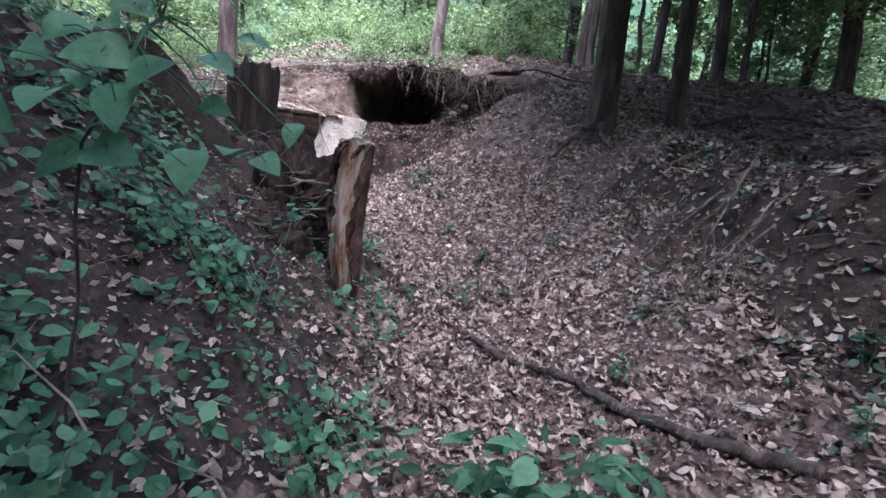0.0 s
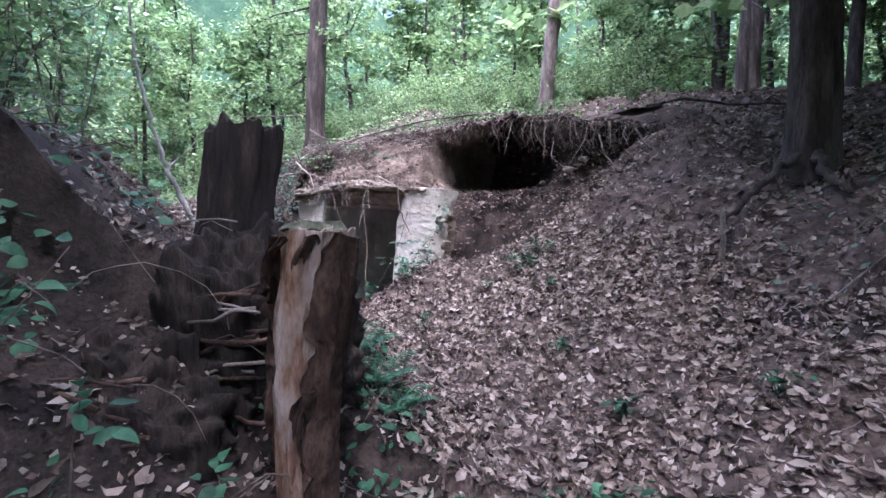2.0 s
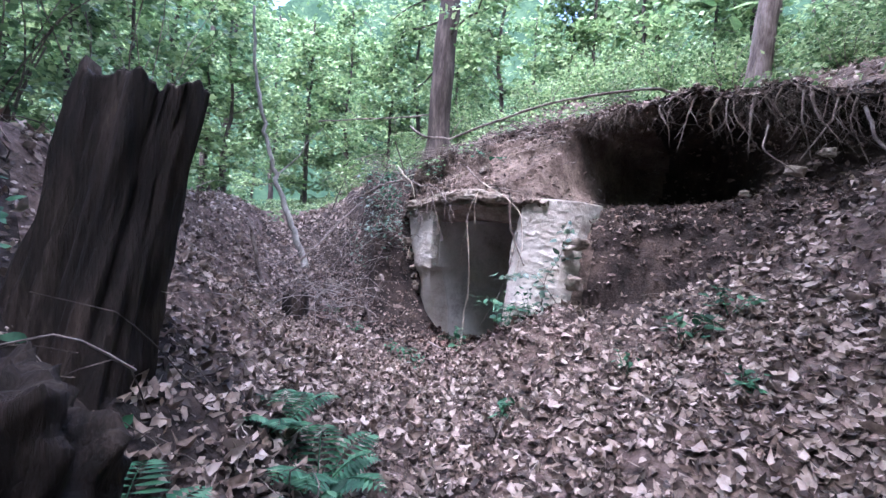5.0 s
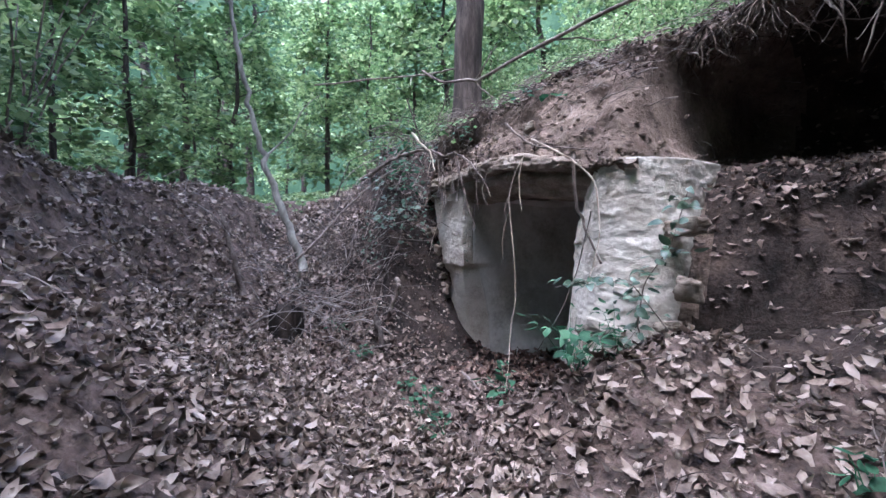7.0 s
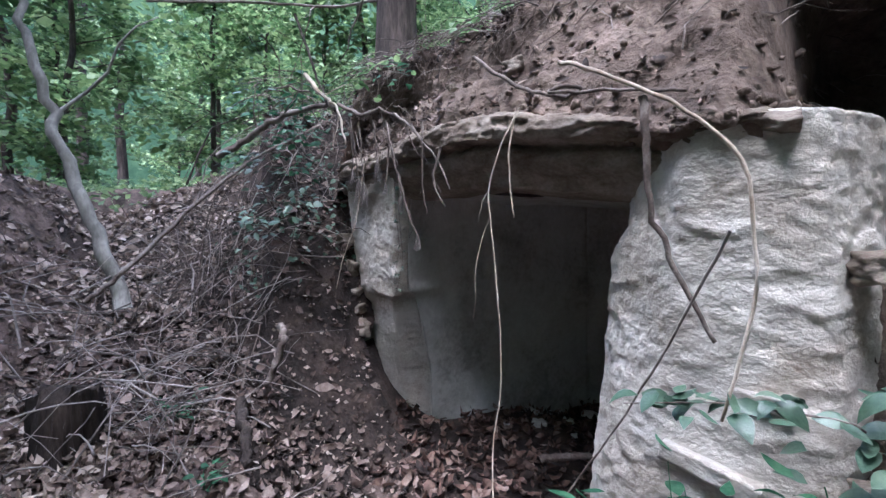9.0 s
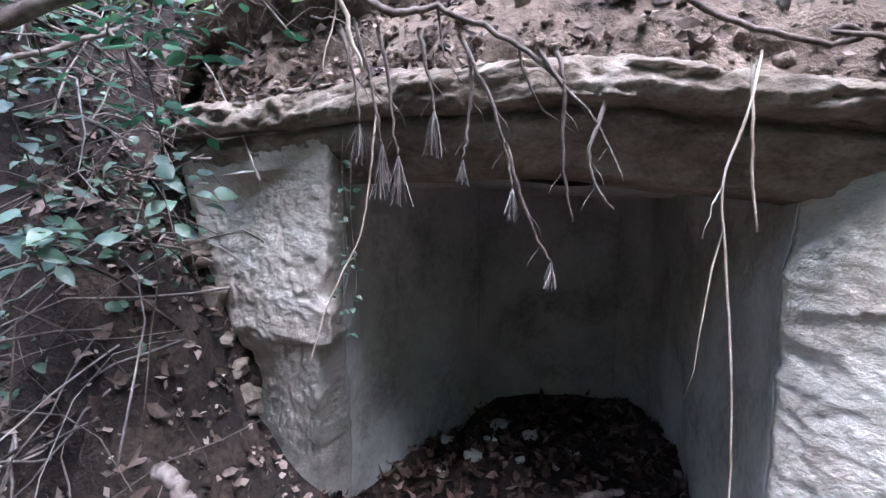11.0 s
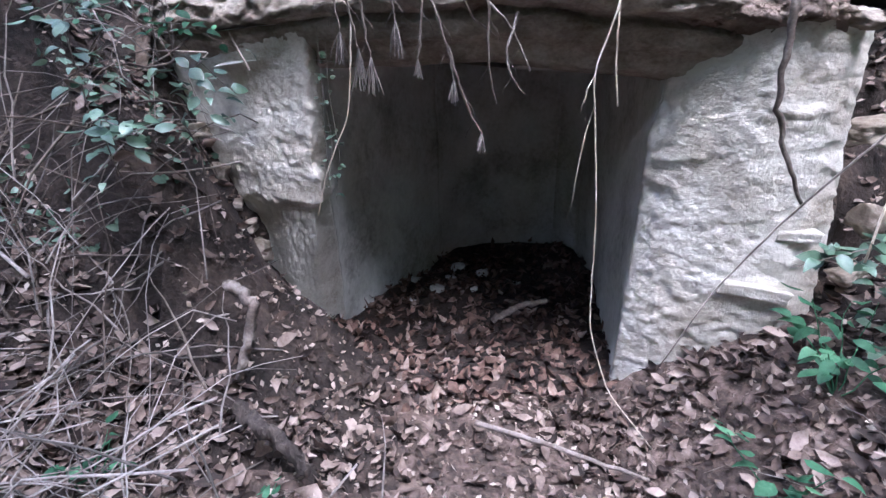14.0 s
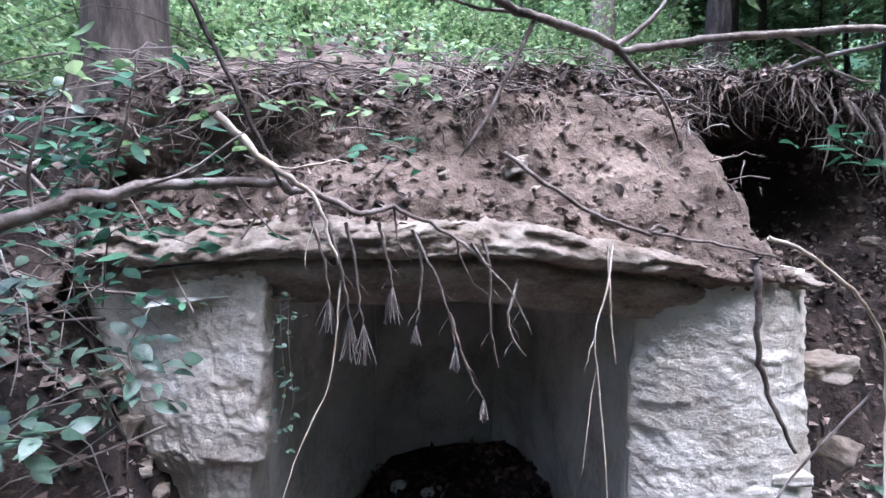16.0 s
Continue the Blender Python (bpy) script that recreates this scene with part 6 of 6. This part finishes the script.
def fern(at, size, seed):
    """A crown of arching fronds, each a rib with paired leaflets."""
    r = np.random.default_rng(seed)
    ob = thing("fern", at, label="dark green feathery fern at the foot of the stump", category="fern", group="ferns by the stump")
    for k in range(8):
        w = 2 * math.pi * k / 8 + r.uniform(-0.3, 0.3)
        reach, rise = size * r.uniform(0.7, 1.1), size * r.uniform(0.35, 0.6)
        t = np.linspace(0, 1, 18)
        line = np.stack([np.cos(w) * reach * t, np.sin(w) * reach * t, rise * np.sin(t * 2.1) - 0.03], -1)
        chunks = [tube(line, np.linspace(0.003, 0.001, 18), 4, close=False)]
        side = np.array([-math.sin(w), math.cos(w), 0.0])
        ahead = np.array([math.cos(w), math.sin(w), 0.0])
        for i in range(3, 18):
            length = 0.3 * size * math.sin(math.pi * (0.12 + 0.86 * t[i]))
            for sgn in (-1, 1):
                tip = line[i] + length * (sgn * side + 0.35 * ahead) - np.array([0, 0, 0.15 * length])
                mid = (line[i] + tip) / 2
                half = ahead * max(0.006, 0.16 * length)
                chunks.append((np.array([line[i], mid + half, tip, mid - half]) + np.array([[0, 0, 0], [0, 0, 0.004], [0, 0, 0], [0, 0, 0.004]]), [(0, 1, 2), (0, 2, 3)]))
        piece("frond", *join(chunks), M_PLANT, ob)


for i, (x, y, size) in enumerate(((-1.35, 5.25, 0.36), (-0.95, 4.8, 0.32), (-1.15, 4.45, 0.34), (-0.75, 4.55, 0.26), (-1.7, 5.3, 0.3))):
    fern(on_ground(x, y, 0), size, 210 + i)


def sprig(name, points, r0, leaves, leaf, seed, label, mat=None, group="", stem_mat=None, droop=0.0, radius=None):
    """A leafy shoot: a stem with leaves in pairs along it."""
    pts = np.array(points, float)
    base = pts[0].copy()
    r = np.random.default_rng(seed)
    k = np.linspace(0, len(pts) - 1, 6 * len(pts))
    line = np.stack([np.interp(k, range(len(pts)), pts[:, c]) for c in range(3)], -1) - base
    line[1:-1] = (line[:-2] + 2 * line[1:-1] + line[2:]) / 4
    ob = thing(name, tuple(base), label=label, category="plant", group=group)
    v, f = tube(line, np.linspace(r0, r0 * 0.4, len(line)), 5)
    piece("stem", v, f, stem_mat or M_TWIG, ob)
    idx = np.clip(r.uniform(0.15, 1, leaves) * (len(line) - 1), 0, len(line) - 2).astype(int)
    rad = leaf * 0.6 if radius is None else radius
    off = r.normal(0, rad, (leaves, 3)) * np.array([1, 1, 0.4])
    pos = line[idx] + off
    nrm = np.tile([0.0, -0.25, 1.0], (leaves, 1)) + off * np.array([1, 1, 0]) * 2
    v, f = scatter(HEART_LEAVES, pos, nrm, r.uniform(0.7, 1.2, leaves) * leaf, r, 0.3, np.arctan2(off[:, 1], off[:, 0]))
    piece("foliage", v, f, mat or M_PLANT, ob)
    return ob


# shoot close to the start of the walk
def big_shoot():
    ob = thing("leafy_shoot", (-1.0, 1.2, 0.7), label="broad-leaved green shoot overhanging the path", category="plant")
    o = np.array([-1.0, 1.2, 0.7])
    line = np.array([(-1.0, 1.2, 0.6), (-0.88, 1.1, 1.05), (-0.78, 1.0, 1.35), (-0.7, 0.96, 1.5), (-0.62, 0.95, 1.62), (-0.5, 0.95, 1.75)]) - o
    fine = np.linspace(0, 5, 24)
    line = np.stack([np.interp(fine, range(6), line[:, c]) for c in range(3)], -1)
    line[1:-1] = (line[:-2] + line[1:-1] + line[2:]) / 3 + 0.004 * np.random.default_rng(8).normal(0, 1, (22, 3))
    piece("stem", *tube(line, np.linspace(0.005, 0.002, 24), 6), M_BARK, ob)
    r = np.random.default_rng(5)
    for k, (x, z, size) in enumerate(((-0.76, 1.5, 0.14), (-0.66, 1.58, 0.13), (-0.64, 1.4, 0.13), (-0.5, 1.38, 0.11), (-0.78, 1.38, 0.13), (-0.61, 1.49, 0.12), (-0.5, 1.68, 0.12), (-0.84, 1.56, 0.12), (-0.58, 1.63, 0.11), (-0.42, 1.42, 0.09), (-0.7, 1.46, 0.08), (-0.36, 1.4, 0.08), (-0.9, 1.45, 0.12), (-0.7, 1.66, 0.1), (-0.55, 1.55, 0.1), (-0.46, 1.5, 0.07), (-0.3, 1.46, 0.06), (-0.62, 1.68, 0.08), (-0.82, 1.65, 0.1), (-0.44, 1.58, 0.08), (-0.9, 1.6, 0.1), (-0.72, 1.54, 0.09), (-0.4, 1.64, 0.07))):
        tip = np.array([x, 0.94 + 0.05 * r.normal(), z]) - o
        near = line[np.argmin(np.linalg.norm(line - tip, axis=1))]
        piece("stalk", *tube(bend(near, tip, 5, -0.02, 0.03, k), np.linspace(0.0025, 0.0012, 5), 4), M_PLANT, ob)
        n = np.array([0.15 * r.normal(), -0.55, 0.75])
        v, f = scatter([ovate_leaf(0.7, -0.5, 0.18, 10)], tip[None], n[None], np.array([size * 1.05]), r, 0.25, np.array([r.uniform(-2.6, -0.4)]))
        piece("leaf", v, f, M_PLANT, ob)


big_shoot()
for i, pts in enumerate(([(-1.0, 2.4, 0.5), (-0.85, 2.5, 1.0), (-0.6, 2.6, 1.3)], [(-1.25, 2.7, 0.9), (-1.1, 2.85, 1.3), (-0.95, 2.95, 1.55)], [(-1.05, 3.0, 0.7), (-0.95, 2.95, 1.05), (-0.85, 2.9, 1.2)], [(-1.2, 2.0, 0.7), (-0.95, 2.0, 1.0), (-0.8, 2.0, 1.1)],
                         [(-1.5, 3.0, 1.2), (-1.3, 3.05, 1.45), (-1.1, 3.0, 1.4)], [(-0.95, 3.25, 0.6), (-0.8, 3.2, 0.85), (-0.7, 3.15, 0.9)])):
    sprig("leafy_shoot", pts, 0.004, 15, 0.07, 53 + i, "thin green bramble shoot on the dark bank", group="bramble shoots", radius=0.06)
sprig("leafy_shoot", [(-1.6, 7.95, 1.15), (-1.67, 7.9, 1.3), (-1.63, 7.88, 1.55), (-1.5, 7.88, 1.75), (-1.42, 7.88, 2.05)], 0.005, 56, 0.085, 61, "grey-green leafy shoot beside the broad pillar", M_IVY, radius=0.07)
sprig("leafy_shoot", [(-1.5, 7.9, 1.3), (-1.7, 7.88, 1.55), (-1.95, 7.88, 1.54), (-2.18, 7.9, 1.48)], 0.004, 40, 0.07, 62, "grey-green leafy shoot beside the broad pillar", M_IVY, radius=0.05)
sprig("leafy_shoot", [(-1.8, 7.85, 0.95), (-1.75, 7.85, 1.15), (-1.65, 7.85, 1.3)], 0.004, 24, 0.06, 63, "grey-green leafy shoot beside the broad pillar", M_IVY, radius=0.06)
sprig("leafy_shoot", [(-2.05, 7.9, 2.6), (-2.15, 7.8, 2.64), (-2.27, 7.8, 2.67), (-2.39, 7.8, 2.71), (-2.48, 7.8, 2.7)], 0.003, 18, 0.055, 64, "feathery pale green shoot over the hollow", radius=0.035)
sprig("leafy_shoot", [(-4.35, 8.75, 2.2), (-4.25, 8.5, 2.45), (-4.1, 8.4, 2.5), (-3.9, 8.35, 2.62)], 0.003, 22, 0.055, 65, "thin green creeper over the slab", radius=0.06)
sprig("leafy_shoot", [(-4.4, 8.8, 2.3), (-4.3, 8.5, 2.3), (-4.15, 8.4, 2.28), (-4.0, 8.4, 2.2)], 0.003, 18, 0.05, 66, "thin green creeper over the slab", radius=0.06)
sprig("leafy_shoot", [(-4.3, 8.6, 2.5), (-4.2, 8.5, 2.75), (-4.15, 8.45, 2.95)], 0.005, 16, 0.075, 67, "upright fresh green seedling on the bank", radius=0.07)
sprig("leafy_shoot", [(-3.6, 8.6, 2.7), (-3.5, 8.45, 2.75), (-3.3, 8.4, 2.68)], 0.003, 12, 0.06, 68, "thin green creeper over the slab", radius=0.06)
for i, (a, b, c) in enumerate((((-4.7, 8.7, 2.0), (-4.5, 8.35, 2.3), (-4.35, 8.2, 2.35)), ((-4.7, 8.8, 2.3), (-4.5, 8.4, 2.6), (-4.3, 8.3, 2.75)), ((-4.6, 8.6, 1.7), (-4.45, 8.3, 2.0), (-4.3, 8.25, 1.95)), ((-4.4, 8.7, 2.4), (-4.25, 8.4, 2.5), (-4.0, 8.3, 2.42)),
                                ((-4.9, 8.8, 2.4), (-4.8, 8.5, 2.8), (-4.55, 8.4, 2.9)), ((-4.5, 8.7, 2.5), (-4.3, 8.5, 2.68), (-4.05, 8.45, 2.7)), ((-4.2, 8.7, 2.2), (-4.2, 8.45, 2.12), (-4.15, 8.42, 1.95)))):
    sprig("leafy_shoot", [a, b, c], 0.003, 36, 0.065, 130 + i, "green creeper leaves over the rock shoulder", M_PLANT if i % 2 else M_IVY, "creepers on the rock shoulder", radius=0.08)
for i, (a, b, c) in enumerate((((-4.3, 8.95, 2.75), (-4.1, 8.75, 2.9), (-3.85, 8.6, 2.88)), ((-3.95, 8.9, 2.8), (-3.75, 8.7, 2.92), (-3.5, 8.6, 2.86)), ((-3.5, 9.0, 3.0), (-3.3, 8.85, 3.08), (-3.1, 8.8, 3.02)), ((-2.9, 9.1, 3.15), (-2.75, 8.95, 3.25), (-2.6, 8.9, 3.2)), ((-4.5, 8.9, 2.9), (-4.35, 8.6, 3.0), (-4.15, 8.5, 2.92)))):
    sprig("leafy_shoot", [a, b, c], 0.003, 20, 0.07, 150 + i, "fresh green shoot over the twigs on the bank", M_GREEN, "shoots on the bank", radius=0.07)
for i, (x0, z0) in enumerate(((-3.79, 2.3), (-3.76, 2.24))):
    sprig("ivy_vine", [(x0, 8.88, z0), (x0 - 0.01, 8.91, z0 - 0.22), (x0 + 0.01, 8.93, z0 - 0.5), (x0 - 0.03, 8.92, z0 - 0.72)], 0.002, 22, 0.035, 71 + i, "small ivy vine trailing down the pillar edge", M_IVY, "ivy vines", radius=0.025)

# sapling on the west slope
branch("sapling", [(-5.32, 7.97, 1.38), (-5.52, 7.9, 1.85), (-5.72, 7.84, 2.3), (-5.95, 7.76, 2.8), (-6.1, 7.7, 3.4), (-6.3, 7.6, 4.2), (-6.4, 7.6, 5.2)], 0.05, 0.02, M_GREY, "leaning slim grey sapling on the leafy slope", "tree", "",
       ((0.48, (0.35, 0.5, 0.75), 0.014), (0.8, (0.2, 0.3, 0.5), 0.009)), 8)
branch("tree_branch", [(-5.6, 8.26, 3.55), (-5.2, 8.9, 3.7), (-5.0, 9.5, 3.85), (-4.6, 9.7, 3.9)], 0.01, 0.012, M_TWIG, "thin crooked branch reaching from the trunk", "branch", "", ((0.3, (-0.25, -0.2, 0.35), 0.005), (0.6, (0.3, -0.4, -0.3), 0.005)))
branch("dry_branch", [(-5.0, 7.65, 1.5), (-4.9, 7.8, 1.66), (-4.88, 8.2, 2.07), (-4.86, 8.6, 2.4), (-4.6, 9.0, 2.7)], 0.016, 0.01, M_TWIG, "bare branch lying up the slope", "branch", "", ((0.5, (-0.2, 0.2, 0.3), 0.005), (0.7, (0.25, -0.3, 0.05), 0.006)))
branch("wooden_stake", [(-5.2, 7.25, 1.2), (-5.22, 7.15, 1.6), (-5.25, 7.08, 1.95)], 0.03, 0.022, M_TWIG, "weathered leaning stake on the leafy slope", "stake", sides=8)


def crown_over(z0, seed):
    r = np.random.default_rng(seed)
    anchors = np.stack([r.normal(0, 1.9, 90) + 0.5, r.normal(0, 1.9, 90) - 0.6, z0 + r.uniform(0, 3.0, 90)], -1)
    v, f = crown_leaves(anchors, 3500, 0.5, 0.37, r)
    return v, f


for tree in [o for o in bpy.data.objects if o.name in ("tree", "tree.001")]:
    v, f = crown_over(3.9, 140 + len(tree.name))
    piece("crown", v, f, M_GREEN, tree, "dense shading crown")
    anchors = [(0.05, 0.1, 4.0 + 0.5 * k) for k in range(6)]
    v, f = join([tube(bend(a, (a[0] + 2 * math.cos(2.1 * k), a[1] + 2 * math.sin(2.1 * k), a[2] + 1.0), 6, 0, 0.04, k), np.linspace(0.05, 0.01, 6), 6) for k, a in enumerate(anchors)])
    piece("branchwork", v, f, M_BARK, tree)


def small_stump():
    ob = thing("small_stump", (-4.8, 7.5, float(ground(-4.8, 7.5)) - 0.05), label="low dark rotten stump under dead stems", category="tree stump")
    piece("shell", *closed(shell([0.2, 0.17, 0.16], -0.05, 0.3, 30, 40, 0.3, 15, jag=0.12, stretch=1.5)), M_CHAR, ob)


small_stump()


def build_hill_tree():
    x, y = -4.55, 9.78
    b = (x, y, 3.12)
    ob = thing("tree", b, label="rough dark trunk with a flared base above the slab", category="tree")
    v, f = trunk_tube((0, 0, -0.15), (0.1, 0.3, 8), 0.19, 0.13, 60, 26, 1.9, 0.24, 8)
    piece("trunk", v, f, M_BARK, ob)
    r = np.random.default_rng(81)
    anchors, chunks = [], []
    for k in range(14):
        h = 1.6 + 0.42 * k
        w = r.uniform(0, 2 * math.pi)
        e = np.array([math.cos(w) * 1.8, math.sin(w) * 1.8, h + r.uniform(-0.1, 0.5)])
        br = bend((0.02, 0.1, h), e, 7, 0, 0.04, 800 + k)
        chunks.append(tube(br, np.linspace(0.022, 0.005, 7), 5))
        anchors += list(br[2:])
    v, f = join(chunks)
    piece("branchwork", v, f, M_BARK, ob)
    v, f = crown_leaves(np.array(anchors), 2600, 0.25, 0.1, r)
    piece("crown", v, f, M_GREEN, ob, "sparse fresh green foliage")


build_hill_tree()




# ---- clods on the bare earth ----
def build_clods():
    r = np.random.default_rng(97)
    m = 5500
    i = r.integers(2, len(BANK) - 3, m)
    j = (r.uniform(0.08, 0.9, m) * (BANK.shape[1] - 2)).astype(int)
    p = BANK[i, j] + r.uniform(-0.015, 0.015, (m, 3))
    d = 1 / math.sqrt(3)
    lump = np.array([(d, d, d), (-d, d, d), (-d, -d, d), (d, -d, d), (d, d, -d), (-d, d, -d), (-d, -d, -d), (d, -d, -d)]) * np.array([1, 0.8, 0.7])
    faces = [(0, 1, 2, 3), (7, 6, 5, 4), (0, 4, 5, 1), (1, 5, 6, 2), (2, 6, 7, 3), (3, 7, 4, 0)]
    v, f = scatter([(lump, faces), (lump * np.array([1.4, 0.9, 0.6]) + 0.1, faces)], p, np.tile([0, -0.5, 1.0], (m, 1)), np.clip(r.lognormal(-4.6, 0.6, m), 0.004, 0.05), r, 0.6)
    tagged(piece("soil_clods", v, f, M_BANK), "crumbled earth clods on the bank", "soil", kind="stuff")


build_clods()


# leafy boughs over the west bank
def west_boughs():
    r = np.random.default_rng(101)
    for k, (x, y, h) in enumerate(((-3.6, 3.6, 2.4), (-4.4, 4.6, 2.8), (-3.2, 2.4, 2.2), (-4.8, 5.6, 2.4), (-2.6, 1.4, 2.0))):
        b = make_bush(110 + k, "dark leafy sapling thicket on the west bank", 0.085, 900, h, 0.9, "thicket")
        b["group"] = "thickets on the west bank"
        b.matrix_basis = pose(x, y, float(ground(x, y)) - 0.05, 0, 0, 40 * k)


west_boughs()
